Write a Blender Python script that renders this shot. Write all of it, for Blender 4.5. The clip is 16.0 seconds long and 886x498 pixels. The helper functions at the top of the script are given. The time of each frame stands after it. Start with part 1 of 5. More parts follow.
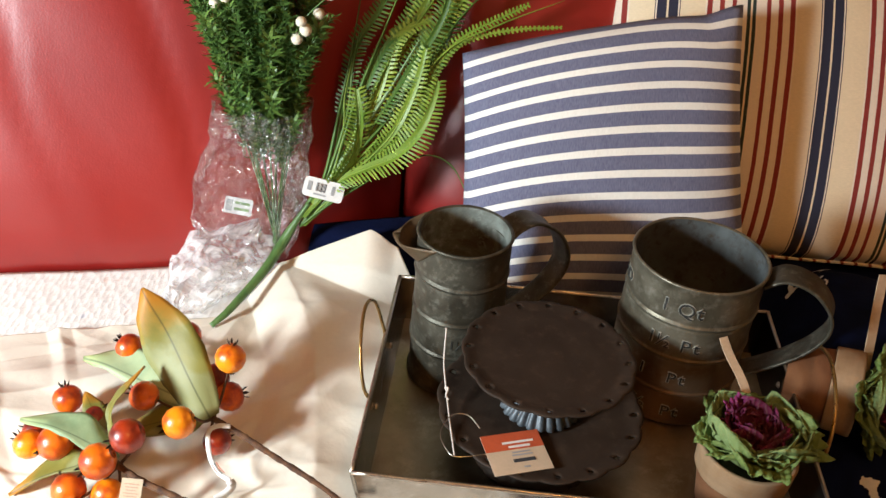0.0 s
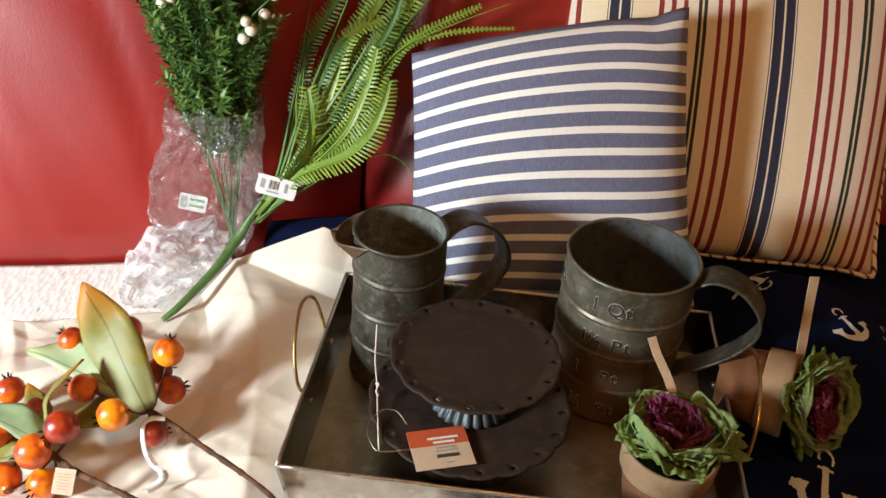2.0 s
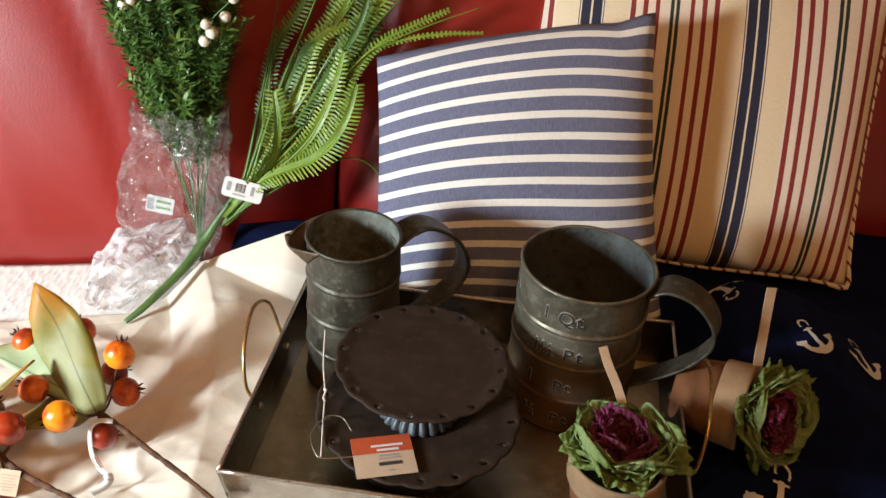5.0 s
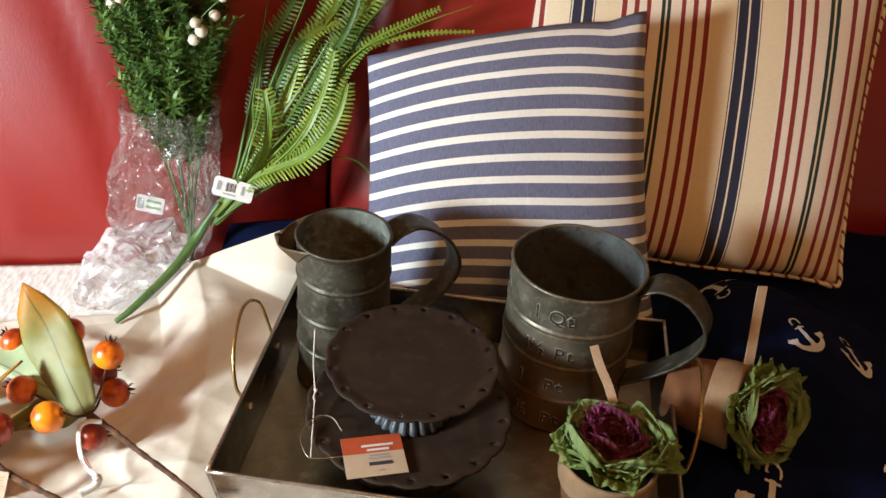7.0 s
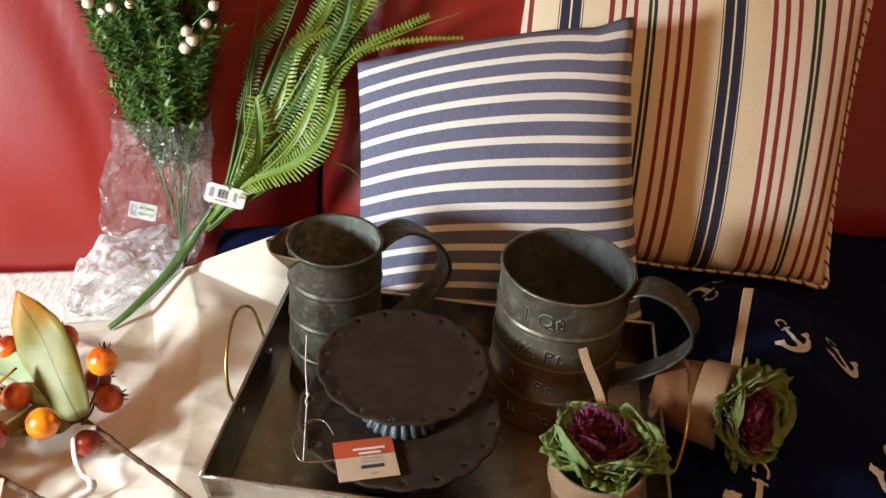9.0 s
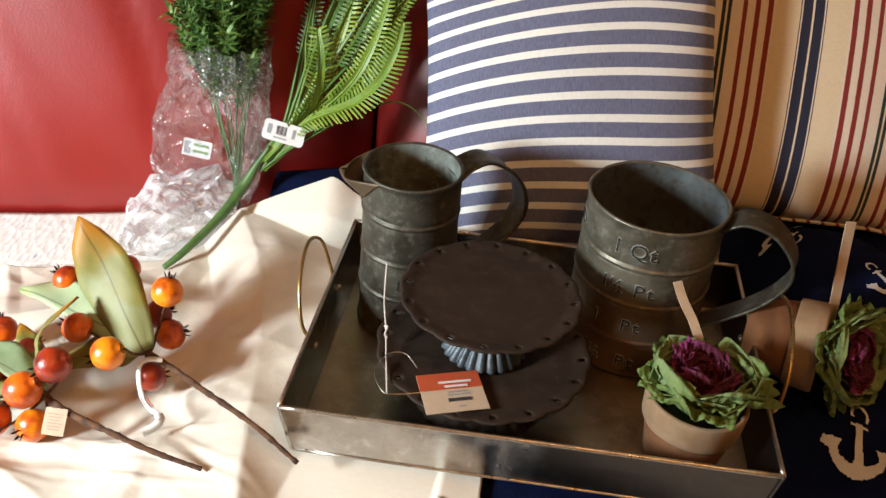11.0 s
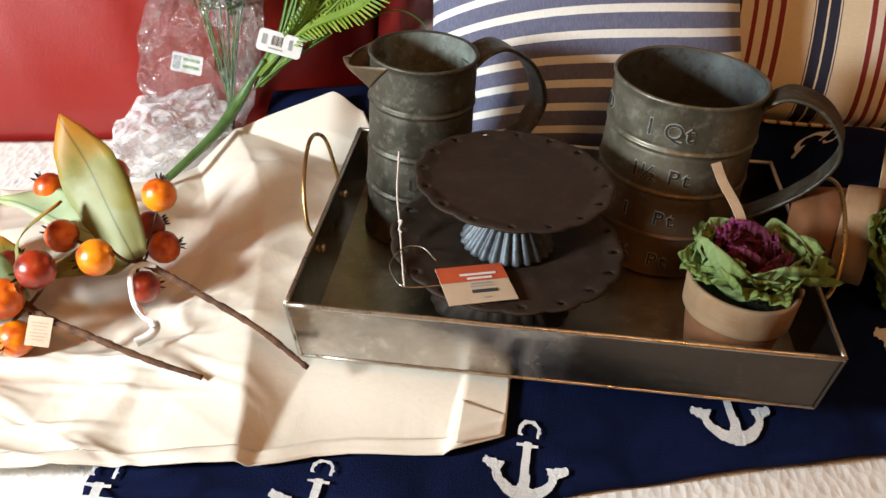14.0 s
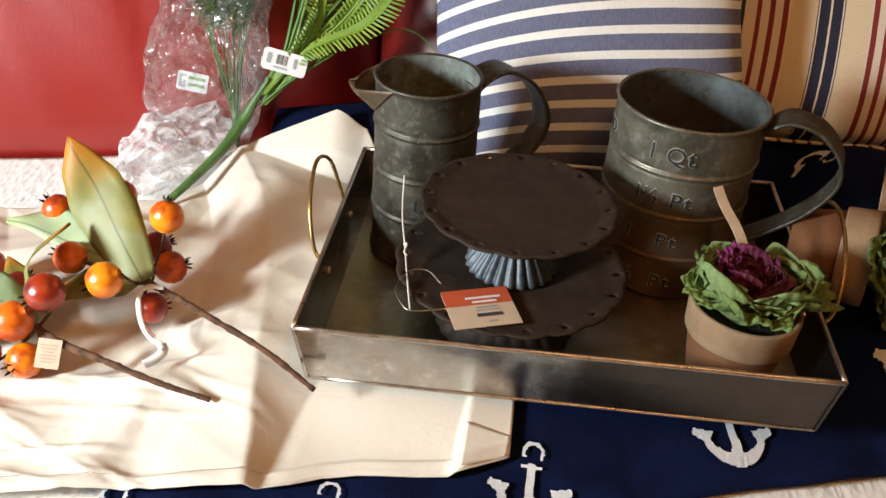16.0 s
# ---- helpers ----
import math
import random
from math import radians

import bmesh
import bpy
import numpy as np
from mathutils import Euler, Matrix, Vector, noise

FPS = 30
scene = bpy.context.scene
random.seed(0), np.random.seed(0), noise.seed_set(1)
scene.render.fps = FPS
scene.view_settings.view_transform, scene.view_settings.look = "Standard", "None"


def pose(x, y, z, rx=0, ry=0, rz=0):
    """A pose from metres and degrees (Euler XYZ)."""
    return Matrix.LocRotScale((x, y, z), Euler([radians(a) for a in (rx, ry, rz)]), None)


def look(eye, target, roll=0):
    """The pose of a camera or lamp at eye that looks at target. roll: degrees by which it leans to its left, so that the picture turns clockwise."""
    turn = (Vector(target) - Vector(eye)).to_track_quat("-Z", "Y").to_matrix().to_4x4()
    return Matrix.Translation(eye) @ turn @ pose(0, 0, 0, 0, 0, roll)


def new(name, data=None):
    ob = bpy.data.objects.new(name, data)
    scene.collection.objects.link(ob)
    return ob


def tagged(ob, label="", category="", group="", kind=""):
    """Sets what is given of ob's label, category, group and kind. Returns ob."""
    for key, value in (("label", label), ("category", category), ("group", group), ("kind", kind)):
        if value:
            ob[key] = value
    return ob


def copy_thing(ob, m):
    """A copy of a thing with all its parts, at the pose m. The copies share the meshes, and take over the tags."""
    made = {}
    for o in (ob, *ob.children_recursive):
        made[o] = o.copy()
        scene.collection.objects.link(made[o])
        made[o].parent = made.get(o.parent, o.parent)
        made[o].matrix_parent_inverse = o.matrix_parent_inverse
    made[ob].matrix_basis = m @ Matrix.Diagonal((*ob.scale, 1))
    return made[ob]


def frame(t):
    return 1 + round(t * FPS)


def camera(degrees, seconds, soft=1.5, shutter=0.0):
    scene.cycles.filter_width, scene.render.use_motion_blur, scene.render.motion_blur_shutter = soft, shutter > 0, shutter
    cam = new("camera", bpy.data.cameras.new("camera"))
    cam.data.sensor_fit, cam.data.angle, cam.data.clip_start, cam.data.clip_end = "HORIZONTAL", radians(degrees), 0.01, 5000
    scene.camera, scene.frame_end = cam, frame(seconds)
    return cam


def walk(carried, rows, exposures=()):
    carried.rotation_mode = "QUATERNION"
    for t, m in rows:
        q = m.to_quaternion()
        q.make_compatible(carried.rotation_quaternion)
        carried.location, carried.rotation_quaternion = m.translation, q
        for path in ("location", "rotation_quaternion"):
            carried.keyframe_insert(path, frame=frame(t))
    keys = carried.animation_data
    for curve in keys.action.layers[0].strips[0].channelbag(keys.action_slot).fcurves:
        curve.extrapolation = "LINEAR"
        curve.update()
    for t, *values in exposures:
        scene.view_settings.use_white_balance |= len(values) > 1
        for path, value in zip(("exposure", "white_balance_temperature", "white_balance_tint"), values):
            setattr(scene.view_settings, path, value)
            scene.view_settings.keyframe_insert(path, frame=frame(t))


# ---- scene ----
cam = camera(52.6, 16.0)
# the set is laid out at a smaller working scale with the sofa seat at 0.45, then grown about the floor
GROW = Matrix.Translation((0, 0, -0.10)) @ Matrix.Diagonal((1.2, 1.2, 1.2, 1))
PATH = [
    (0, (0.0614, 0.0107, 1.0759), (0.0099, 1.3885, 0.1396), 5.16),
    (0.5, (0.0565, 0.0174, 1.0752), (-0.0008, 1.3917, 0.1341), 4.84),
    (1, (0.0743, 0.0221, 1.0735), (0.0231, 1.3930, 0.1270), 4.55),
    (1.5, (0.1026, 0.0190, 1.0873), (0.0477, 1.3943, 0.1475), 4.64),
    (2, (0.1307, 0.0088, 1.0877), (0.0539, 1.3816, 0.1457), 5.12),
    (2.5, (0.1648, 0.0125, 1.0939), (0.0669, 1.3847, 0.1531), 5.41),
    (3, (0.1777, 0.0185, 1.0929), (0.0624, 1.3921, 0.1560), 5.15),
    (3.5, (0.1809, 0.0270, 1.0872), (0.0656, 1.3923, 0.1383), 5.04),
    (4, (0.1837, 0.0221, 1.0933), (0.0669, 1.3940, 0.1541), 5.15),
    (6.5, (0.1907, 0.0235, 1.0847), (0.0841, 1.3951, 0.1439), 4.69),
    (7, (0.1919, 0.0246, 1.0883), (0.0879, 1.3977, 0.1494), 5.09),
    (7.5, (0.1982, 0.0274, 1.1012), (0.0997, 1.4100, 0.1757), 4.75),
    (8, (0.1994, 0.0231, 1.0985), (0.1033, 1.4051, 0.1720), 4.83),
    (10.3, (0.1782, 0.0137, 1.0893), (0.0817, 1.3840, 0.1456), 5.05),
    (10.5, (0.1710, 0.0072, 1.0753), (0.0712, 1.3792, 0.1343), 5.04),
    (11, (0.1317, 0.0140, 1.0229), (0.0374, 1.3833, 0.0774), 5.54),
    (11.5, (0.1315, 0.0286, 0.9942), (0.0635, 1.3945, 0.0415), 4.25),
    (12, (0.1216, 0.0163, 0.9401), (0.0576, 1.4302, 0.0601), 3.26),
    (12.5, (0.1133, 0.0179, 0.9312), (0.0394, 1.4111, 0.0195), 3.39),
    (13, (0.1198, 0.0146, 0.9238), (0.0411, 1.3980, -0.0024), 3.13),
    (13.5, (0.1196, 0.0156, 0.9183), (0.0390, 1.3865, -0.0262), 3.57),
    (14, (0.1195, 0.0161, 0.9198), (0.0394, 1.3842, -0.0287), 4.27),
    (14.5, (0.1219, 0.0189, 0.9225), (0.0362, 1.3845, -0.0292), 4.46),
    (15, (0.1208, 0.0229, 0.9220), (0.0308, 1.3863, -0.0324), 4.44),
    (15.5, (0.1171, 0.0226, 0.9289), (0.0384, 1.3906, -0.0199), 4.73),
    (16, (0.1135, 0.0185, 0.9366), (0.0357, 1.3883, -0.0097), 4.38),
]
walk(cam, [(t, look(GROW @ Vector(eye), GROW @ Vector(target), roll)) for t, eye, target, roll in PATH])

# ---- world, sun, window light ----
KEY = Vector((-1.0, -0.04, 1.0))
world = bpy.data.worlds.new("world")
scene.world = world
world.use_nodes = True
sky = world.node_tree.nodes.new("ShaderNodeTexSky")
sky.sky_type, sky.sun_disc = "NISHITA", False
sky.sun_elevation, sky.sun_rotation = radians(35), radians(150)
world.node_tree.links.new(sky.outputs[0], world.node_tree.nodes["Background"].inputs[0])
world.node_tree.nodes["Background"].inputs[1].default_value = 0.1

window_light = new("window_light", bpy.data.lights.new("window_light", "AREA"))
window_light.data.shape, window_light.data.size, window_light.data.size_y = "RECTANGLE", 0.18, 0.25
window_light.data.energy, window_light.data.color = 46, (0.84, 0.95, 1.0)
window_light.matrix_world = look(KEY, (0.0, 0.72, 0.55))

lamp_light = new("lamp_light", bpy.data.lights.new("lamp_light", "POINT"))
lamp_light.data.shadow_soft_size = 0.12
lamp_light.data.energy, lamp_light.data.color = 33, (1.0, 0.49, 0.16)
lamp_light.location = (0.55, -0.55, 2.38)
scene.view_settings.exposure = -0.25

# ---- building helpers ----


def link(name, bm, material, parent=None, label="", smooth=True):
    me = bpy.data.meshes.new(name)
    bmesh.ops.recalc_face_normals(bm, faces=bm.faces)
    bm.to_mesh(me)
    bm.free()
    if smooth:
        me.shade_smooth()
    if material:
        me.materials.append(material)
    ob = new(name, me)
    if parent:
        ob.parent = parent
    if label:
        ob["label"] = label
    return ob


def part(name, bm, material, parent, label="", smooth=True):
    return link(name, bm, material, parent, label, smooth)


def thing(name, label, category, group="", m=None):
    ob = new(name)
    ob.empty_display_size = 0.02
    if m is not None:
        ob.matrix_basis = m
    return tagged(ob, label, category, group)


def grid(f, nu, nv, closed_u=False, closed_v=False, skip=None):
    """A surface f(u, v) with u, v from 0 to 1."""
    bm = bmesh.new()
    cu, cv = nu + (not closed_u), nv + (not closed_v)
    vs = [[bm.verts.new(f(i / nu, j / nv)) for j in range(cv)] for i in range(cu)]
    for i in range(nu):
        for j in range(nv):
            if skip and skip(i, j):
                continue
            bm.faces.new((vs[i][j], vs[(i + 1) % cu][j], vs[(i + 1) % cu][(j + 1) % cv], vs[i][(j + 1) % cv]))
    return bm


def lathe(profile, seg=64, wobble=None):
    """Turns (radius, height) pairs about z; a radius of 0 closes the end."""
    bm = bmesh.new()
    rings = []
    for k, (r, z) in enumerate(profile):
        if r < 1e-6:
            rings.append([bm.verts.new((0, 0, z))])
        else:
            ring = []
            for i in range(seg):
                a = 2 * math.pi * i / seg
                q = r + (wobble(k, a) if wobble else 0)
                ring.append(bm.verts.new((q * math.cos(a), q * math.sin(a), z)))
            rings.append(ring)
    for a, b in zip(rings, rings[1:]):
        for i in range(seg):
            j = (i + 1) % seg
            if len(a) == 1 and len(b) == 1:
                continue
            if len(a) == 1:
                bm.faces.new((a[0], b[i], b[j]))
            elif len(b) == 1:
                bm.faces.new((a[i], a[j], b[0]))
            else:
                bm.faces.new((a[i], a[j], b[j], b[i]))
    return bm


def smooth_path(points, n=8):
    """A Catmull-Rom line through the points."""
    p = [Vector(q) for q in points]
    p = [2 * p[0] - p[1]] + p + [2 * p[-1] - p[-2]]
    out = []
    for k in range(1, len(p) - 2):
        a, b, c, d = p[k - 1:k + 3]
        for i in range(n):
            t = i / n
            out.append(0.5 * (2 * b + (c - a) * t + (2 * a - 5 * b + 4 * c - d) * t * t + (3 * b - a - 3 * c + d) * t ** 3))
    out.append(p[-2])
    return out


def sweep(points, section, up=(0, 0, 1), cap=True):
    """A closed section of (side, up) pairs, or one for each t from 0 to 1, along a line."""
    bm = bmesh.new()
    pts = [Vector(q) for q in points]
    rings = []
    n = len(pts)
    side = None
    for k, q in enumerate(pts):
        d = (pts[min(k + 1, n - 1)] - pts[max(k - 1, 0)]).normalized()
        if side is None:
            side = d.cross(Vector(up))
            if side.length < 1e-3:
                side = d.cross(Vector((1, 0, 0)))
        side = (side - d * side.dot(d)).normalized()
        top = side.cross(d)
        sec = section(k / max(1, n - 1)) if callable(section) else section
        rings.append([bm.verts.new(q + side * a + top * b) for a, b in sec])
    m = len(rings[0])
    for a, b in zip(rings, rings[1:]):
        for i in range(m):
            bm.faces.new((a[i], a[(i + 1) % m], b[(i + 1) % m], b[i]))
    if cap:
        bm.faces.new(rings[0][::-1])
        bm.faces.new(rings[-1])
    return bm


def ring_section(r, n=8):
    return [(r * math.cos(2 * math.pi * i / n), r * math.sin(2 * math.pi * i / n)) for i in range(n)]


def tube(points, r0, r1=None, n=8, smooth=6, cap=True):
    pts = smooth_path(points, smooth) if smooth else points
    r1 = r0 if r1 is None else r1
    return sweep(pts, lambda t: ring_section(r0 + (r1 - r0) * t, n), cap=cap)


def box(size, at=(0, 0, 0), bevel=0.0, seg=2):
    bm = bmesh.new()
    bmesh.ops.create_cube(bm, size=1, matrix=Matrix.Translation(at) @ Matrix.Diagonal((*size, 1)))
    if bevel:
        bmesh.ops.bevel(bm, geom=bm.edges[:], offset=bevel, segments=seg, affect="EDGES", profile=0.6)
    return bm


def join(a, b):
    """Adds b's faces to a."""
    vs = {v: a.verts.new(v.co) for v in b.verts}
    for f in b.faces:
        a.faces.new([vs[v] for v in f.verts])
    b.free()
    return a


def step(a, b, x):
    t = min(1.0, max(0.0, (x - a) / (b - a)))
    return t * t * (3 - 2 * t)


def nz(x, y, z=0.0):
    return noise.noise((x, y, z))


# ---- materials ----


class Nodes:
    """A small builder round a material's node tree."""

    def __init__(self, name):
        self.mat = bpy.data.materials.new(name)
        self.mat.use_nodes = True
        self.t = self.mat.node_tree
        self.bsdf = self.t.nodes["Principled BSDF"]
        self.co = self.t.nodes.new("ShaderNodeTexCoord").outputs["Object"]

    def add(self, kind, **inputs):
        n = self.t.nodes.new("ShaderNode" + kind)
        for k, v in inputs.items():
            self.set(n.inputs[k.replace("_", " ")], v)
        return n

    def set(self, socket, v):
        if hasattr(v, "is_output"):
            self.t.links.new(v, socket)
        else:
            socket.default_value = (*v, 1) if isinstance(v, tuple) and len(v) == 3 and socket.type == "RGBA" else v

    def noise(self, scale, detail=5.0, rough=0.6, co=None, distort=0.0):
        return self.add("TexNoise", Vector=co or self.co, Scale=scale, Detail=detail, Roughness=rough, Distortion=distort).outputs["Fac"]

    def ramp(self, fac, stops):
        n = self.add("ValToRGB", Fac=fac)
        e = n.color_ramp.elements
        while len(e) < len(stops):
            e.new(0.5)
        for q, (at, c) in zip(e, stops):
            q.position, q.color = at, (c, c, c, 1) if isinstance(c, (int, float)) else (*c, 1)
        return n.outputs["Color"]

    def mix(self, fac, a, b, kind="MIX"):
        n = self.t.nodes.new("ShaderNodeMix")
        n.data_type, n.blend_type = "RGBA", kind
        for s, v in ((n.inputs[0], fac), (n.inputs[6], a), (n.inputs[7], b)):
            self.set(s, v)
        return n.outputs[2]

    def math(self, kind, a, b=0.0):
        n = self.t.nodes.new("ShaderNodeMath")
        n.operation = kind
        self.set(n.inputs[0], a)
        self.set(n.inputs[1], b)
        return n.outputs[0]

    def axis(self, k, co=None):
        return self.add("SeparateXYZ", Vector=co or self.co).outputs[k]

    def bump(self, height, strength, distance, normal=None):
        n = self.add("Bump", Height=height, Strength=strength, Distance=distance)
        if normal is not None:
            self.set(n.inputs["Normal"], normal)
        return n.outputs[0]

    def out(self, color, rough=0.5, metal=0.0, normal=None, **more):
        self.set(self.bsdf.inputs["Base Color"], color)
        self.set(self.bsdf.inputs["Roughness"], rough)
        self.set(self.bsdf.inputs["Metallic"], metal)
        if normal is not None:
            self.set(self.bsdf.inputs["Normal"], normal)
        for k, v in more.items():
            self.set(self.bsdf.inputs[k.replace("_", " ")], v)
        return self.mat


def simple(name, a, b, scale, rough=0.5, metal=0.0, bump=0.2, depth=0.001, fine=8.0, **more):
    """Two colours mixed by a coarse noise, with a fine relief."""
    m = Nodes(name)
    big = m.noise(scale, 4)
    small = m.noise(scale * fine, 5)
    col = m.mix(m.ramp(big, [(0.35, 0.0), (0.65, 1.0)]), a, b)
    col = m.mix(0.25, col, m.ramp(small, [(0.2, 0.35), (0.8, 1.0)]), "MULTIPLY")
    r = m.math("ADD", m.math("MULTIPLY", small, 0.2), rough - 0.1)
    return m.out(col, r, metal, m.bump(small, bump, depth), **more)


def aged_metal(name, a, b, c, rough, scale=18.0, metal=1.0, bump=0.25, brown_foot=0.0):
    """Worn plate: clouded, with spots and fine scratches."""
    m = Nodes(name)
    cloud = m.noise(scale, 6, 0.65, distort=0.6)
    spots = m.noise(scale * 5, 4, 0.7)
    fine = m.noise(scale * 40, 3)
    col = m.mix(m.ramp(cloud, [(0.36, 0.0), (0.62, 1.0)]), a, b)
    col = m.mix(m.math("MULTIPLY", m.ramp(spots, [(0.52, 0.0), (0.70, 1.0)]), 0.8), col, c)
    if brown_foot:
        # brown tone rising from the foot with a ragged edge, warm reflections included
        up = m.math("ADD", m.axis(2), m.math("MULTIPLY", m.math("SUBTRACT", cloud, 0.5), 0.09))
        col = m.mix(m.math("MULTIPLY", m.ramp(m.math("MULTIPLY", up, 5.0), [(0.16, 1.0), (0.52, 0.0)]), brown_foot), col, (0.17, 0.088, 0.042))
    r = m.math("ADD", m.math("MULTIPLY", cloud, 0.3), m.math("ADD", m.math("MULTIPLY", spots, 0.18), rough - 0.24))
    h = m.math("ADD", spots, m.math("MULTIPLY", fine, 0.3))
    return m.out(col, r, metal, m.bump(h, bump, 0.0006))


M = {}
M["wall"] = simple("wall_paint", (0.52, 0.38, 0.24), (0.48, 0.35, 0.22), 3, 0.8, bump=0.1)
M["ceiling"] = simple("ceiling_paint", (0.72, 0.62, 0.48), (0.70, 0.60, 0.46), 3, 0.85, bump=0.1)
M["floor"] = simple("floor_wood", (0.095, 0.050, 0.026), (0.125, 0.070, 0.036), 5, 0.45)
M["frame"] = simple("window_frame_paint", (0.8, 0.78, 0.74), (0.76, 0.74, 0.70), 8, 0.4)


def galvanised():
    """Tray plate: pale spangle, browned towards one end in a ragged front, with dark reflections put into the colour.
    """
    m = Nodes("galvanised_plate")
    cloud = m.noise(16.0, 6, 0.65, distort=0.6)
    spangle = m.add("TexVoronoi", Vector=m.co, Scale=120.0).outputs["Color"]
    spot = m.noise(70.0, 4, 0.7)
    col = m.mix(m.ramp(cloud, [(0.36, 0.0), (0.62, 1.0)]), (0.40, 0.385, 0.355), (0.56, 0.545, 0.52))
    col = m.mix(m.math("MULTIPLY", m.ramp(spot, [(0.54, 0.0), (0.66, 1.0)]), 0.6), col, (0.68, 0.67, 0.65))
    col = m.mix(0.25, col, m.ramp(spangle, [(0.1, 0.55), (0.9, 1.0)]), "MULTIPLY")
    # brown deepens towards one end; the navy throw's dark reflection is painted in
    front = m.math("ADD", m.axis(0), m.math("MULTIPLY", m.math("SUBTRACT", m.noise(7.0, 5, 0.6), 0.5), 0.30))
    dark_end = m.ramp(m.math("ADD", m.math("MULTIPLY", front, 4.0), 0.5), [(0.30, 0.0), (0.70, 1.0)])
    col = m.mix(m.math("MULTIPLY", dark_end, 0.90), col, (0.040, 0.030, 0.022))
    r = m.math("ADD", m.math("MULTIPLY", cloud, 0.26), m.math("ADD", m.math("MULTIPLY", dark_end, 0.10), 0.10))
    return m.out(col, r, 1.0, m.bump(m.math("ADD", spot, m.noise(600.0, 3)), 0.2, 0.0005))


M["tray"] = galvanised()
# warmer, paler tray metal for the floor: golden reflections put into its colour
M["tray_floor"] = aged_metal("warm_tray_floor", (0.34, 0.29, 0.21), (0.52, 0.46, 0.36), (0.60, 0.54, 0.44), 0.36, 14)
M["tray_edge"] = aged_metal("worn_plate_edge", (0.50, 0.44, 0.36), (0.62, 0.56, 0.48), (0.3, 0.25, 0.2), 0.32, 60)
M["pewter"] = aged_metal("dark_pewter", (0.040, 0.034, 0.023), (0.088, 0.081, 0.060), (0.165, 0.158, 0.125), 0.48, 26, 0.55, 0.3)
M["pewter_in"] = aged_metal("pewter_inside", (0.085, 0.085, 0.080), (0.14, 0.155, 0.155), (0.065, 0.045, 0.03), 0.55, 20, 0.6)
M["pewter_brown"] = aged_metal("brown_footed_pewter", (0.090, 0.076, 0.050), (0.185, 0.165, 0.120), (0.27, 0.245, 0.195), 0.40, 20, 0.6, 0.25, 0.75)
M["rust"] = aged_metal("browned_pewter", (0.095, 0.052, 0.022), (0.10, 0.070, 0.040), (0.04, 0.026, 0.017), 0.55, 24, 0.3)
M["jug_in"] = aged_metal("verdigris_inside", (0.085, 0.070, 0.048), (0.25, 0.28, 0.25), (0.36, 0.38, 0.34), 0.6, 20, 0.45)
M["letter"] = aged_metal("dark_lettering", (0.014, 0.013, 0.012), (0.025, 0.024, 0.02), (0.04, 0.04, 0.035), 0.65, 90, 0.1)
# pale colour paints the highlight along the raised letters
M["letter_edge"] = aged_metal("pale_letter_edge", (0.30, 0.29, 0.25), (0.40, 0.385, 0.33), (0.16, 0.15, 0.13), 0.5, 90, 0.25)
M["brass"] = aged_metal("brass_wire", (0.55, 0.36, 0.14), (0.40, 0.26, 0.10), (0.2, 0.12, 0.06), 0.3, 60)
M["stand"] = aged_metal("browned_plate", (0.022, 0.013, 0.0085), (0.033, 0.021, 0.014), (0.050, 0.031, 0.020), 0.66, 20, 0.0, 0.3)
M["stand"].node_tree.nodes["Principled BSDF"].inputs["Specular IOR Level"].default_value = 0.22
M["column"] = aged_metal("whitewashed_flutes", (0.055, 0.064, 0.072), (0.115, 0.131, 0.145), (0.03, 0.034, 0.038), 0.5, 60, 0.35)

# ---- the room ----


def wall_with_hole(name, x, y0, y1, z1, hole):
    a, b, c, d = hole
    bm = bmesh.new()
    for (p, q, r, s) in ((y0, a, 0, z1), (b, y1, 0, z1), (a, b, 0, c), (a, b, d, z1)):
        join(bm, box((0.12, q - p, s - r), (x - 0.06, (p + q) / 2, (r + s) / 2)))
    return tagged(link(name, bm, M["wall"], smooth=False), "plain tan painted wall with a window opening", "wall", kind="structure")


HOLE = (-0.31, 0.23, 0.73, 1.27)
wall_with_hole("wall_west", -1.03, -2.6, 2.3, 2.6, HOLE)
for name, size, at in (
    ("wall_east", (0.12, 4.90, 2.6), (2.26, -0.15, 1.3)),
    ("wall_north", (3.94, 0.12, 2.6), (0.35, 2.36, 1.3)),
    ("wall_south", (3.94, 0.12, 2.6), (0.35, -2.66, 1.3)),
):
    tagged(link(name, box(size, at), M["wall"], smooth=False), "plain tan painted room wall", "wall", kind="structure")
tagged(link("floor", box((4.1, 5.2, 0.1), (0.35, -0.15, -0.05)), M["floor"], smooth=False), "brown wooden floor of the room", "floor", kind="structure")
tagged(link("ceiling", box((4.1, 5.2, 0.1), (0.35, -0.15, 2.66)), M["ceiling"], smooth=False), "plain warm white ceiling", "ceiling", kind="structure")
win = thing("window_1", "white painted window frame in the wall", "window")
win["kind"] = "structure"
fb = bmesh.new()
for y in (HOLE[0] + 0.02, HOLE[1] - 0.02):
    join(fb, box((0.06, 0.04, HOLE[3] - HOLE[2]), (-1.09, y, (HOLE[2] + HOLE[3]) / 2)))
for z in (HOLE[2] + 0.02, HOLE[3] - 0.02):
    join(fb, box((0.06, HOLE[1] - HOLE[0] - 0.08, 0.04), (-1.09, (HOLE[0] + HOLE[1]) / 2, z)))
part("window_frame", fb, M["frame"], win, smooth=False)
lamp = thing("ceiling_lamp", "bare warm ceiling lamp on a short white socket", "lamp")
lamp["kind"] = "structure"
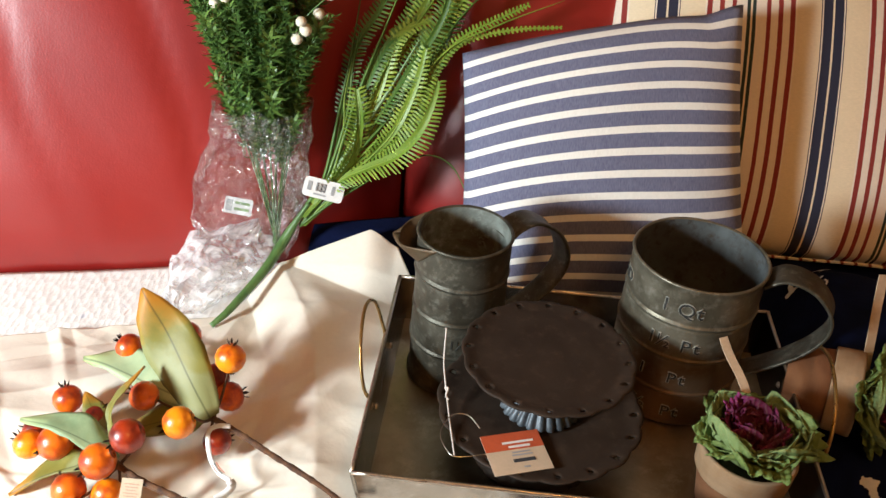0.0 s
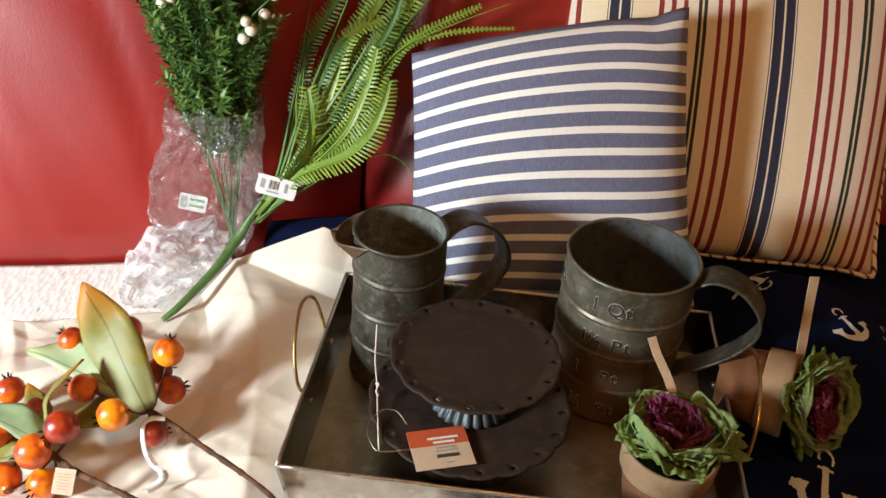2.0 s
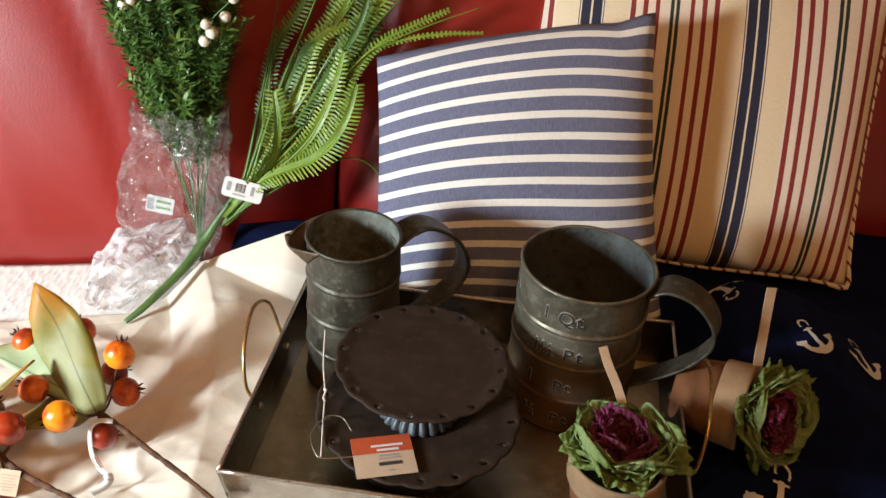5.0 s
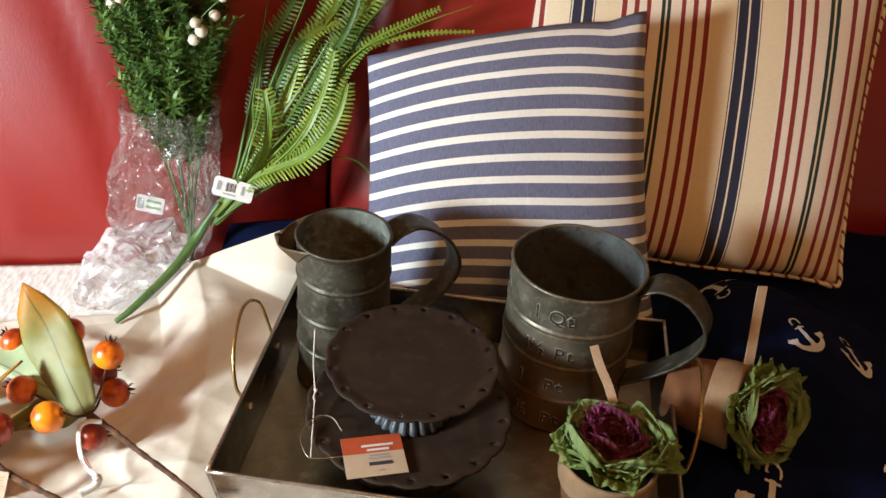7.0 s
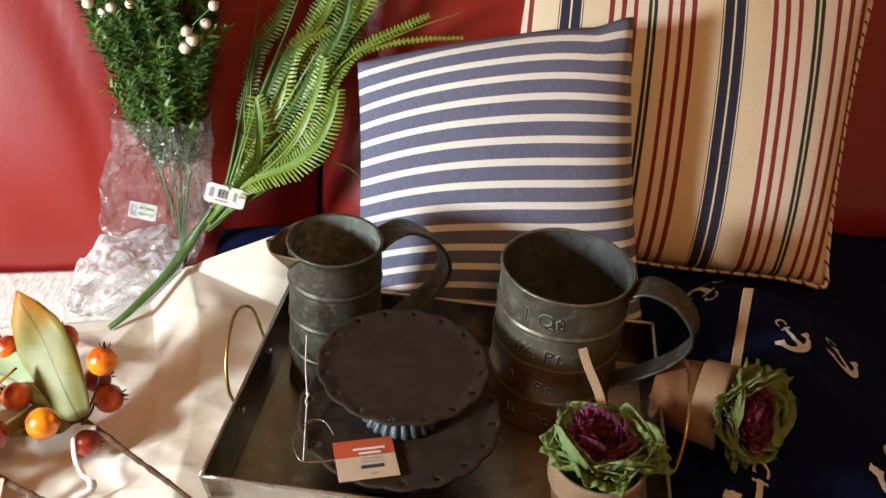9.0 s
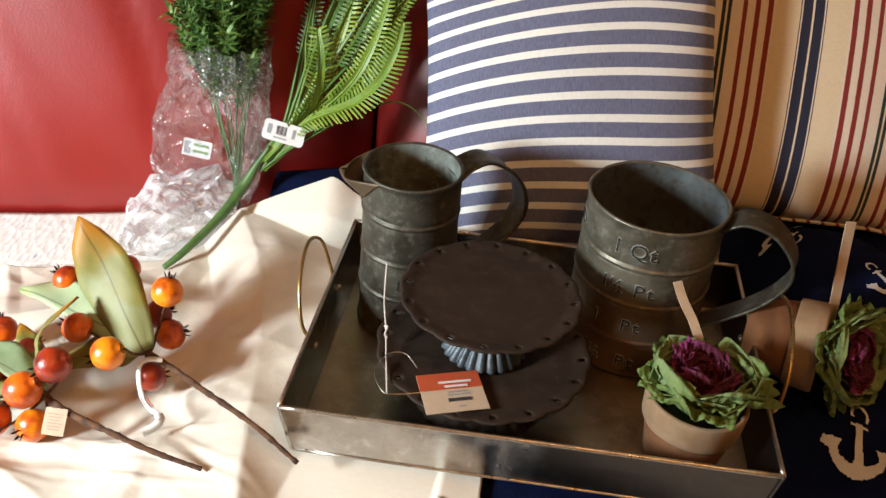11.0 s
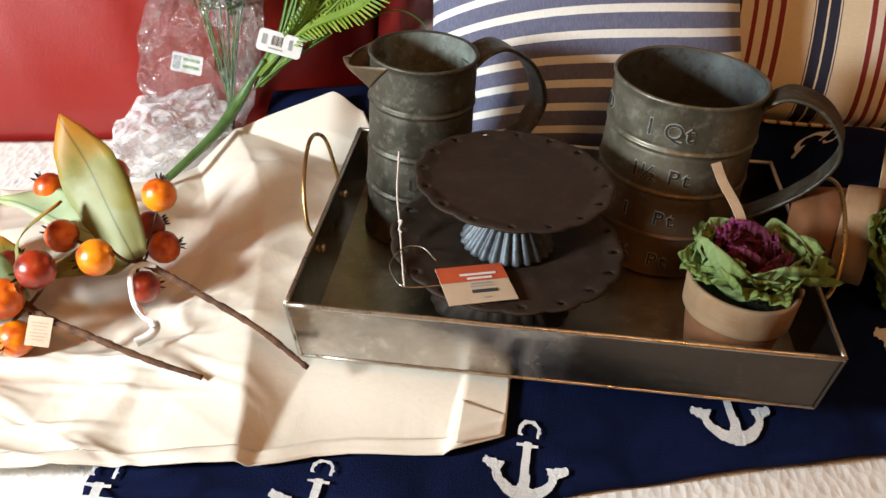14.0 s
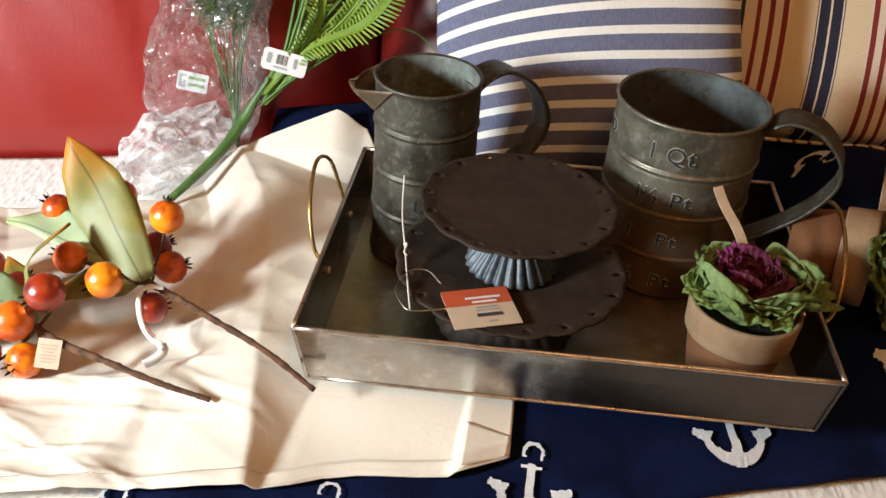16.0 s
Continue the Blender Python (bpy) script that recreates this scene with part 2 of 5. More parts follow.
part("lamp_canopy", lathe([(0, 2.61), (0.06, 2.61), (0.06, 2.595), (0.02, 2.58), (0, 2.58)], 32), M["frame"], lamp).location = (0.55, -0.55, 0)
part("lamp_socket", lathe([(0, 2.58), (0.012, 2.58), (0.012, 2.53), (0.028, 2.525), (0.028, 2.51), (0, 2.51)], 24), M["frame"], lamp).location = (0.55, -0.55, 0)

# ---- sofa, quilt, throw, paper, cushions ----


def leather():
    m = Nodes("red_leather")
    big = m.noise(4.0, 4)
    fold = m.noise(6.0, 2, 0.45, distort=0.8)
    pores = m.add("TexVoronoi", Vector=m.co, Scale=420.0).outputs["Distance"]
    col = m.mix(m.ramp(big, [(0.3, 0.0), (0.7, 1.0)]), (0.225, 0.011, 0.009), (0.285, 0.017, 0.012))
    n1 = m.bump(fold, 0.12, 0.012)
    n2 = m.bump(pores, 0.12, 0.0006, n1)
    r = m.math("ADD", m.math("MULTIPLY", fold, 0.2), 0.25)
    return m.out(col, r, 0.0, n2, Coat_Weight=0.18, Coat_Roughness=0.40)


def quilt_cloth():
    m = Nodes("white_quilt")
    lump = m.add("TexVoronoi", Vector=m.add("Mapping", Vector=m.co, Scale=(170.0, 80.0, 120.0)).outputs[0], Scale=1.0).outputs["Distance"]
    weave = m.noise(900.0, 3)
    flowers = m.noise(32.0, 5, 0.7, distort=2.0)
    tint = m.noise(12.0, 2)
    fl = m.math("MULTIPLY", m.ramp(flowers, [(0.60, 0.0), (0.66, 1.0)]), m.ramp(tint, [(0.48, 0.0), (0.56, 1.0)]))
    col = m.mix(m.math("MULTIPLY", fl, 0.55), (0.82, 0.80, 0.76), m.mix(m.ramp(m.noise(20.0, 2), [(0.48, 0.0), (0.52, 1.0)]), (0.24, 0.28, 0.42), (0.62, 0.40, 0.30)))
    n = m.bump(weave, 0.3, 0.0008, m.bump(lump, 0.45, 0.0025))
    return m.out(col, 0.9, 0.0, n)


def throw_cloth():
    m = Nodes("navy_fleece")
    pile = m.noise(700.0, 4)
    brushed = m.noise(16.0, 4, 0.6, distort=1.0)
    col = m.mix(m.ramp(brushed, [(0.35, 0.0), (0.7, 1.0)]), (0.0022, 0.0042, 0.019), (0.0052, 0.0100, 0.045))
    return m.out(col, 0.95, 0.0, m.bump(pile, 0.6, 0.0015), Specular_IOR_Level=0.08)


def kraft():
    m = Nodes("cream_paper")
    fibre = m.noise(260.0, 5)
    cloud = m.noise(7.0, 4)
    crumple = m.noise(22.0, 4, 0.55, distort=1.5)
    col = m.mix(m.ramp(cloud, [(0.3, 0.0), (0.7, 1.0)]), (0.71, 0.635, 0.53), (0.755, 0.68, 0.575))
    col = m.mix(0.12, col, m.ramp(fibre, [(0.2, 0.5), (0.7, 1.0)]), "MULTIPLY")
    n = m.bump(fibre, 0.08, 0.0005, m.bump(crumple, 0.22, 0.004))
    return m.out(col, 0.55, 0.0, n)


def denim_stripes(pitch):
    m = Nodes("blue_white_stripes")
    m.co = m.add("Attribute").outputs["Vector"]
    m.co.node.attribute_name = "rest"
    z = m.math("ADD", m.axis(2), m.math("MULTIPLY", m.noise(160.0, 2), 0.0006))
    q = m.math("FRACT", m.math("DIVIDE", m.math("SUBTRACT", z, 0.0079), pitch))
    warp = m.noise(1.0, 3, 0.6, co=m.add("Mapping", Vector=m.co, Scale=(900.0, 300.0, 220.0)).outputs[0])
    blue = m.mix(m.ramp(warp, [(0.3, 0.0), (0.75, 1.0)]), (0.098, 0.100, 0.165), (0.165, 0.168, 0.245))
    white = m.mix(m.ramp(warp, [(0.3, 0.0), (0.7, 1.0)]), (0.70, 0.67, 0.61), (0.80, 0.77, 0.71))
    col = m.mix(m.ramp(q, [(0.335, 1.0), (0.345, 0.0)]), blue, white)
    n = m.bump(warp, 0.25, 0.0006)
    return m.out(col, 0.88, 0.0, n)


def awning_stripes(period, phase):
    m = Nodes("awning_stripes")
    m.co = m.add("Attribute").outputs["Vector"]
    m.co.node.attribute_name = "rest"
    x = m.math("ADD", m.axis(0), m.math("MULTIPLY", m.noise(120.0, 2), 0.0008))
    q = m.math("FRACT", m.math("ADD", m.math("DIVIDE", m.math("SUBTRACT", x, phase), period), 0.5))
    d = m.math("MULTIPLY", m.math("ABSOLUTE", m.math("SUBTRACT", q, 0.5)), 2.0)
    cream, navy, red, green, pale = (0.77, 0.63, 0.43), (0.020, 0.020, 0.042), (0.25, 0.026, 0.020), (0.020, 0.033, 0.024), (0.80, 0.68, 0.55)
    h = period / 2
    cuts = [(0, cream), (0.0007, navy), (0.0109, pale), (0.0122, navy), (0.0133, cream), (0.0395, pale), (0.0415, red), (0.0470, pale), (0.0548, red), (0.0598, pale), (0.0680, red), (0.0726, pale), (0.0838, green), (0.0878, cream)]
    n = m.add("ValToRGB", Fac=d)
    n.color_ramp.interpolation = "CONSTANT"
    e = n.color_ramp.elements
    while len(e) < len(cuts):
        e.new(0.99)
    for k, (at, c) in zip(e, cuts):
        k.position, k.color = at / h, (*c, 1)
    warp = m.noise(1.0, 3, 0.6, co=m.add("Mapping", Vector=m.co, Scale=(260.0, 300.0, 900.0)).outputs[0])
    col = m.mix(0.3, n.outputs["Color"], m.ramp(warp, [(0.2, 0.5), (0.75, 1.0)]), "MULTIPLY")
    return m.out(col, 0.88, 0.0, m.bump(warp, 0.25, 0.0006))


M["leather"], M["quilt"], M["throw"], M["paper"] = leather(), quilt_cloth(), throw_cloth(), kraft()
M["denim"], M["awning"] = denim_stripes(0.0205), awning_stripes(0.178, 0.048)
M["anchor"] = simple("white_fleece", (0.62, 0.62, 0.62), (0.72, 0.72, 0.72), 40, 0.95, 0.0, 0.7, 0.0015, 14)
M["wood"] = simple("dark_wood_foot", (0.06, 0.03, 0.018), (0.09, 0.05, 0.03), 20, 0.5)



def back_y(x, z):
    return 0.812 + 0.27 * (x + 0.273) + 0.33 * (z - 0.46)


sofa = thing("sofa", "red leather sofa with plump back cushions", "sofa")


def puff(f, nu, nv, depth):
    """A closed cushion: the front f(u, v) and a plain back at the depth behind it."""
    bm = grid(f, nu, nv)
    off = Vector(depth)

    def g(u, v):
        return Vector(f(u, v)) + off * (0.25 + 0.75 * (1 - (2 * u - 1) ** 8) * (1 - (2 * v - 1) ** 8))
    join(bm, grid(lambda u, v: g(1 - u, v), nu // 2, nv // 2))
    return bm


def back_cushion(x0, x1, z0, z1, seed):
    def f(u, v):
        x, z = x0 + (x1 - x0) * u, z0 + (z1 - z0) * v
        su, sv = abs(2 * u - 1), abs(2 * v - 1)
        edge = 0.085 * (su ** 9) + 0.10 * (sv ** 7)
        fold = 0.016 * nz(x * 3.4 + seed, z * 2.2, seed) + 0.006 * nz(x * 8 + z * 5, z * 3.5, seed + 5)
        crease = 0.0
        for k in range(5):
            cx = x0 + (x1 - x0) * (0.12 + 0.19 * k)
            d = (x - cx) + 0.35 * (z - 0.6) + 0.02 * nz(z * 6, k * 3.1)
            crease += 0.006 * math.exp(-(d / 0.012) ** 2) * (0.5 + 0.5 * nz(k * 2.7, z * 3))
        return (x, back_y(x, z) + edge + fold + crease, z)
    return puff(f, 72, 44, (-0.06, 0.22, 0.0))


part("back_cushion", back_cushion(-0.78, -0.035, 0.40, 0.98, 1.0), M["leather"], sofa)
part("back_cushion", back_cushion(-0.03, 1.05, 0.40, 0.98, 7.0), M["leather"], sofa)


def rot_box(size, at, bevel):
    bm = box(size, (0, 0, 0), bevel, 4)
    bmesh.ops.transform(bm, matrix=pose(*at, 0, 0, 15.1), verts=bm.verts)
    return bm


part("seat_base", rot_box((1.70, 0.93, 0.195), (0.19, 0.833, 0.2325), 0.03), M["leather"], sofa)
part("seat_cushion", rot_box((1.60, 0.81, 0.14), (0.20, 0.657, 0.365), 0.05), M["leather"], sofa)
part("back_frame", rot_box((1.70, 0.16, 0.70), (0.14, 1.366, 0.60), 0.05), M["leather"], sofa)
for x, y in ((-0.48, 0.34), (0.98, 0.80), (-0.66, 0.98), (0.80, 1.46)):
    part("foot", box((0.06, 0.06, 0.0517), (x, y, 0.1092), 0.006), M["wood"], sofa)


def quilt_z(x, y):
    z = 0.4505 + 0.0025 * nz(x * 7, y * 7) + 0.004 * step(0.0, -0.5, x)
    front = 0.215 + 0.27 * (x + 0.1)
    if y < front:
        z -= 0.045 * ((front - y) / 0.06) ** 2
    return z


def quilt_pt(u, v):
    x = -0.70 + 1.70 * u
    back = back_y(x, 0.46) + 0.02
    front = 0.155 + 0.27 * (x + 0.1)
    if v < 0.12:
        return (x, front + 0.004 * nz(x * 9, v * 20), quilt_z(x, front) - 0.22 * (1 - v / 0.12))
    y = front + (back - front) * (v - 0.12) / 0.88
    return (x, y, quilt_z(x, y))


q_ = tagged(link("quilt", grid(quilt_pt, 180, 120), M["quilt"]), "white nubbly quilt with faint printed flowers over the seat", "quilt")
q_.modifiers.new("thickness", "SOLIDIFY").thickness = 0.006


def throw_front(x):
    return 0.372 + 0.10 * (x + 0.11) + 0.20 * max(0.0, x - 0.1)


def throw_z(x, y):
    z = quilt_z(x, y) + 0.007
    z += 0.014 * step(0.43, 0.52, y) * step(-0.2, 0.05, x)
    right = step(0.365, 0.435, x) * step(0.70, 0.50, x)
    z += 0.078 * right * (1.12 - 1.1 * max(0.0, x - 0.44)) * step(0.48, 0.75, y) * (1 - 0.55 * step(0.80, 0.87, y))
    z += (0.04 + 0.004 * step(0.04, -0.03, x)) * step(0.775, 0.87, y) * (1 - right) * step(0.58, 0.46, x)
    z += (0.004 * nz(x * 8, y * 8, 2) + 0.0025 * nz(x * 21, y * 17, 4)) * (0.25 + 0.75 * max(right, step(0.48, 0.44, y)))
    z += 0.006 * right * math.sin(x * 46 + y * 22)
    if -0.01 < x < 0.372 and 0.478 < y < 0.755:
        z = min(z, 0.4765)
    return z


def throw_pt(u, v):
    x = -0.118 + 0.92 * u
    f = throw_front(x) + 0.003 * nz(x * 14, 1.7)
    x0 = x - 0.004 * v * (1 - u)
    back = back_y(x0, 0.53) - 0.004
    y = f + (back - f) * v
    z = throw_z(x0, y)
    if v == 0:
        z -= 0.004
    return (x0, y, z)


throw = thing("throw_blanket", "navy fleece throw with white anchor motifs on the seat", "blanket")
t_ = part("cloth", grid(throw_pt, 190, 130), M["throw"], throw)
t_.modifiers.new("thickness", "SOLIDIFY").thickness = 0.004


def anchor_shape(n=14):
    """Strips of (u, v) quads: ring, stock, shank, arms and flukes; about one unit high, v from 0 at the crown to 1 at the ring."""
    quads, count = [], [0]

    def ribbon(pts, w):
        count[0] += 1
        p = [Vector(q) for q in pts]
        ends = []
        for k, q in enumerate(p):
            d = (p[min(k + 1, len(p) - 1)] - p[max(k - 1, 0)]).normalized()
            s = Vector((-d.y, d.x)) * (w(k / (len(p) - 1)) if callable(w) else w) / 2
            ends.append((q - s, q + s))
        for a, b in zip(ends, ends[1:]):
            quads.append((count[0], (a[0], b[0], b[1], a[1])))
    ribbon([(0.13 * math.cos(radians(a)), 0.86 + 0.13 * math.sin(radians(a))) for a in range(-35, 216, 12)], 0.055)
    ribbon([(-0.15 + 0.30 * i / 8, 0.69) for i in range(9)], 0.06)
    ribbon([(0, 0.74 - 0.66 * i / 12) for i in range(13)], lambda t: 0.10 + 0.05 * t)
    arc = [(0.40 * math.sin(radians(a)), 0.44 - 0.40 * math.cos(radians(a))) for a in range(-78, 79, 8)]
    ribbon(arc, lambda t: 0.10 + 0.10 * (1 - abs(2 * t - 1)))
    for s in (-1, 1):
        ribbon([(s * (0.30 + 0.25 * i / 6), 0.34 + 0.10 * i / 6) for i in range(7)], lambda t: 0.20 - 0.10 * t)
    return quads


ANCHOR = anchor_shape()


def inside(p, q):
    return all((b - a).cross(p - a) >= -1e-9 for a, b in zip(q, q[1:] + q[:1])) or all((b - a).cross(p - a) <= 1e-9 for a, b in zip(q, q[1:] + q[:1]))


ANCHOR_CELLS = []
AN = 44
for i in range(int(AN * 1.3)):
    for j in range(int(AN * 1.12)):
        mid = Vector(((i + 0.5) / AN - 0.65, (j + 0.5) / AN - 0.08))
        if any(inside(mid, q) for layer, q in ANCHOR):
            ANCHOR_CELLS.append((i, j))


def anchor(x, y, turn, size, squash=0.86):
    """Crown at (x, y); turn: degrees by which the ring end leans to the left of straight back."""
    bm = bmesh.new()
    c, s = math.cos(radians(turn)), math.sin(radians(turn))
    corner = {}

    def vert(i, j):
        if (i, j) not in corner:
            u, v = (i / AN - 0.65) * size * squash, (j / AN - 0.08) * size
            X, Y = x + c * u - s * v, y + s * u + c * v
            X, Y = X + 0.0006 * nz(X * 160, Y * 160, 1.0), Y + 0.0006 * nz(X * 160, Y * 160, 7.0)
            corner[i, j] = bm.verts.new((X, Y, throw_z(X, Y) + 0.0026 + 0.0004 * nz(X * 400, Y * 400)))
        return corner[i, j]
    for i, j in ANCHOR_CELLS:
        bm.faces.new((vert(i, j), vert(i + 1, j), vert(i + 1, j + 1), vert(i, j + 1)))
    bmesh.ops.smooth_vert(bm, verts=[v for v in bm.verts if v.is_boundary], factor=0.5, use_axis_x=True, use_axis_y=True)
    return part("anchor_motif", bm, M["anchor"], throw, "white woven anchor")


for a in ((0.026, 0.360, -2, 0.060), (0.160, 0.410, -3, 0.061), (0.309, 0.474, 8, 0.061), (0.445, 0.545, -10, 0.062), (-0.105, 0.330, 4, 0.066),
          (0.503, 0.716, 28, 0.042), (0.416, 0.828, 195, 0.042), (0.560, 0.725, 20, 0.046), (0.580, 0.590, 0, 0.06)):
    anchor(*a)

# paper bag, flattened
FRONT = [(-0.58, 0.327), (-0.40, 0.343), (-0.17, 0.371), (-0.117, 0.384), (-0.026, 0.400), (0.001, 0.410), (0.021, 0.420), (0.043, 0.426), (0.072, 0.430), (0.110, 0.436), (0.146, 0.456)]
BACK = [(-0.50, 0.645), (-0.405, 0.668), (-0.327, 0.693), (-0.255, 0.715), (-0.200, 0.737), (-0.149, 0.819), (-0.100, 0.831), (-0.052, 0.842)]
RIGHT = [(0.146, 0.456), (0.147, 0.504), (0.135, 0.58), (0.07, 0.70), (0.0, 0.80), (-0.020, 0.838), (-0.052, 0.842)]
LEFT = [(-0.58, 0.327), (-0.56, 0.45), (-0.53, 0.56), (-0.50, 0.645)]


def along(points):
    """A cut edge of straight runs, by length."""
    q = [Vector((*p, 0)) for p in points]
    at = [0.0]
    for a, b in zip(q, q[1:]):
        at.append(at[-1] + (b - a).length)

    def f(t):
        k = t * at[-1]
        i = max(j for j in range(len(q) - 1) if at[j] <= k + 1e-9)
        return q[i].lerp(q[i + 1], (k - at[i]) / (at[i + 1] - at[i]))
    return f


fa, fb_, fr_, fl_ = along(FRONT), along(BACK), along(RIGHT), along(LEFT)
FOLD_Y = (0.400, 0.500, 0.540, 0.600, 0.675, 0.735, 0.815)
FOLD_X = (-0.026, -0.045, -0.052, -0.063, -0.080, -0.106, -0.147)
FOLD_Z = (0.470, 0.485, 0.484, 0.484, 0.486, 0.491, 0.484)


def crease_x(y):
    return float(np.interp(y, FOLD_Y, FOLD_X)) + 0.0015 * nz(y * 40, 2.2)


rng_f = random.Random(21)
FOLDS = [(rng_f.uniform(-0.45, -0.05), rng_f.uniform(0.38, 0.74), rng_f.uniform(0, math.pi), rng_f.uniform(0.010, 0.035), rng_f.uniform(0.002, 0.006)) for _ in range(30)]
FOLDS += [(rng_f.uniform(-0.40, -0.07), rng_f.uniform(0.37, 0.50), math.pi / 2 + rng_f.uniform(-0.40, 0.25), rng_f.uniform(0.008, 0.018), rng_f.uniform(0.0015, 0.0035)) for _ in range(14)]
FOLDS += [(rng_f.uniform(-0.38, -0.06), rng_f.uniform(0.38, 0.50), math.pi / 2 + rng_f.uniform(-0.45, 0.25), rng_f.uniform(0.0035, 0.006), rng_f.uniform(0.0016, 0.0030)) for _ in range(24)]


def paper_z(x, y):
    base = max(quilt_z(x, y), 0.4555)
    if x > -0.16:
        base += max(0.0, min(throw_z(x, y), 0.478) - base) * step(-0.155, -0.118, x)
    z = base + 0.0045 + 0.012 * max(0.0, -0.07 - x) * step(0.60, 0.45, y)
    # the long fold towards the viewer: a gentle slope on one side, a steep facet on the other
    d = x - crease_x(y)
    h = max(0.0, float(np.interp(y, FOLD_Y, FOLD_Z)) - base - 0.0045)
    wide = min(0.052, 0.006 + 0.40 * max(0.0, y - 0.400))
    flat = step(0.54, 0.60, y)
    z += h * (max(0.0, 1 + d / (0.075 - 0.025 * flat)) if d < 0 else max(0.0, 1 - (1 - 0.65 * flat) * d / wide))
    # the far corner lifts off the heaped throw behind a valley
    valley = 0.819 - 0.375 * (x + 0.149)
    if d > 0:
        near = max(0.0, 1 - abs(y - valley + 0.05) / (0.05 if y > valley - 0.05 else 0.09))
        z += 0.0065 * near * step(0.0, 0.03, d)
    rise = max(0.0, y - valley) * step(-0.004, 0.012, d)
    z += rise * (0.72 - 0.34 * step(-0.055, -0.018, x))
    # a broad ridge along the far side
    ridge = y - (0.572 + 0.52 * (x + 0.346))
    if x < -0.15:
        z += 0.020 * step(-0.15, -0.22, x) * (max(0.0, 1 + ridge / 0.13) if ridge < 0 else max(0.0, 1 - ridge / 0.075))
    # folded front hem and the flap near its corner
    hem = y - float(np.interp(x, [p[0] for p in FRONT], [p[1] for p in FRONT])) - 0.010
    z += 0.0022 * max(0.0, 1 - abs(hem) / 0.004) * step(-0.04, 0.0, x)
    flap = x - (0.110 + 0.10 * (y - 0.436))
    z += (0.0045 * max(0.0, 1 - abs(flap) / (0.004 if flap < 0 else 0.030))) * step(0.53, 0.47, y)
    # creases
    free = step(0.01, -0.06, x) * step(0.80, 0.72, y)
    for fx, fy, fa_, fw, fh in FOLDS:
        d2 = abs((x - fx) * math.cos(fa_) + (y - fy) * math.sin(fa_) + 0.004 * nz(x * 14 + fx * 50, y * 14))
        run = abs((y - fy) * math.cos(fa_) - (x - fx) * math.sin(fa_))
        z += free * fh * max(0.0, 1 - d2 / fw) * max(0.0, 1 - run / (0.15 if fw > 0.007 else 0.07))
    z += (0.2 + 0.8 * free) * (0.0026 * (0.5 - abs(nz(x * 9 + y * 16, y * 7 - x * 3, 3.3))) + 0.0016 * nz(x * 18, y * 30, 6.1))
    z += free * 0.006 * (0.4 - abs(nz(x * 7 - y * 9 + 4, x * 4 + y * 15, 9.7)))
    if -0.008 < x < 0.37 and 0.482 < y < 0.75:
        z = min(z, TRAY_UNDER)
    return z


TRAY_UNDER = 0.4800


def paper_pt(u, v):
    a, b, l, r = fa(u), fb_(u), fl_(v), fr_(v)
    p = a * (1 - v) + b * v + l * (1 - u) + r * u - (fa(0) * (1 - u) * (1 - v) + fa(1) * u * (1 - v) + fb_(0) * (1 - u) * v + fb_(1) * u * v)
    return (p.x, p.y, paper_z(p.x, p.y))


bag = thing("paper_bag", "large cream paper bag lying flat and creased", "paper bag")
p_ = part("bag_panel", grid(paper_pt, 310, 230), M["paper"], bag)
p_.modifiers.new("thickness", "SOLIDIFY").thickness = 0.0012


def hem_pt(u, v):
    # the turned-over strip along the front edge
    p = fa(0.30 + 0.70 * u)
    x, y = p.x, p.y + 0.001 + (0.011 + 0.004 * nz(u * 5, 2.0)) * v
    return (x, y, paper_z(x, y) + 0.0012 + 0.0012 * math.sin(math.pi * v))


h_ = part("folded_hem", grid(hem_pt, 120, 6), M["paper"], bag)
h_.modifiers.new("thickness", "SOLIDIFY").thickness = 0.0006


def flap_pt(u, v):
    # a loose corner flap, standing a little off the panel
    x, y = 0.112 + 0.032 * u + 0.002 * v, 0.4385 + 0.017 * u + (0.036 - 0.020 * u) * v
    return (x, y, paper_z(x, y) + 0.0018 + 0.003 * (1 - u) * (1 - 0.6 * v))


f_ = part("corner_flap", grid(flap_pt, 14, 10), M["paper"], bag)
f_.modifiers.new("thickness", "SOLIDIFY").thickness = 0.0006


# cushions
def cushion_mesh(w, h, t, pinch=0.03, seed=0.0, n=64):
    def f(u, v, side):
        s, r = 2 * u - 1, 2 * v - 1
        k = pinch
        x = w / 2 * s * (1 - k * (1 - r * r) * abs(s) ** 3)
        z = h / 2 + h / 2 * r * (1 - k * (1 - s * s) * abs(r) ** 3)
        full = ((1 - s * s) * (1 - r * r)) ** 0.42
        d = t / 2 * full + 0.004 * full * nz(x * 9 + seed, z * 9, side * 3 + seed)
        # gathers near the seams
        near = math.exp(-((1 - max(abs(s), abs(r))) / 0.12) ** 2)
        d += 0.0015 * near * nz(x * 45 + seed, z * 45, seed) * full
        return (x, side * d, z)
    bm = grid(lambda u, v: f(u, v, -1), n, n)
    join(bm, grid(lambda u, v: f(1 - u, v, 1), n, n))
    bmesh.ops.remove_doubles(bm, verts=bm.verts, dist=0.0002)
    return bm


def frame_m(origin, xa, up):
    X = Vector(xa).normalized()
    Z = Vector(up)
    Z = (Z - X * Z.dot(X)).normalized()
    Y = Z.cross(X)
    m = Matrix((X, Y, Z)).transposed().to_4x4()
    m.translation = origin
    return m


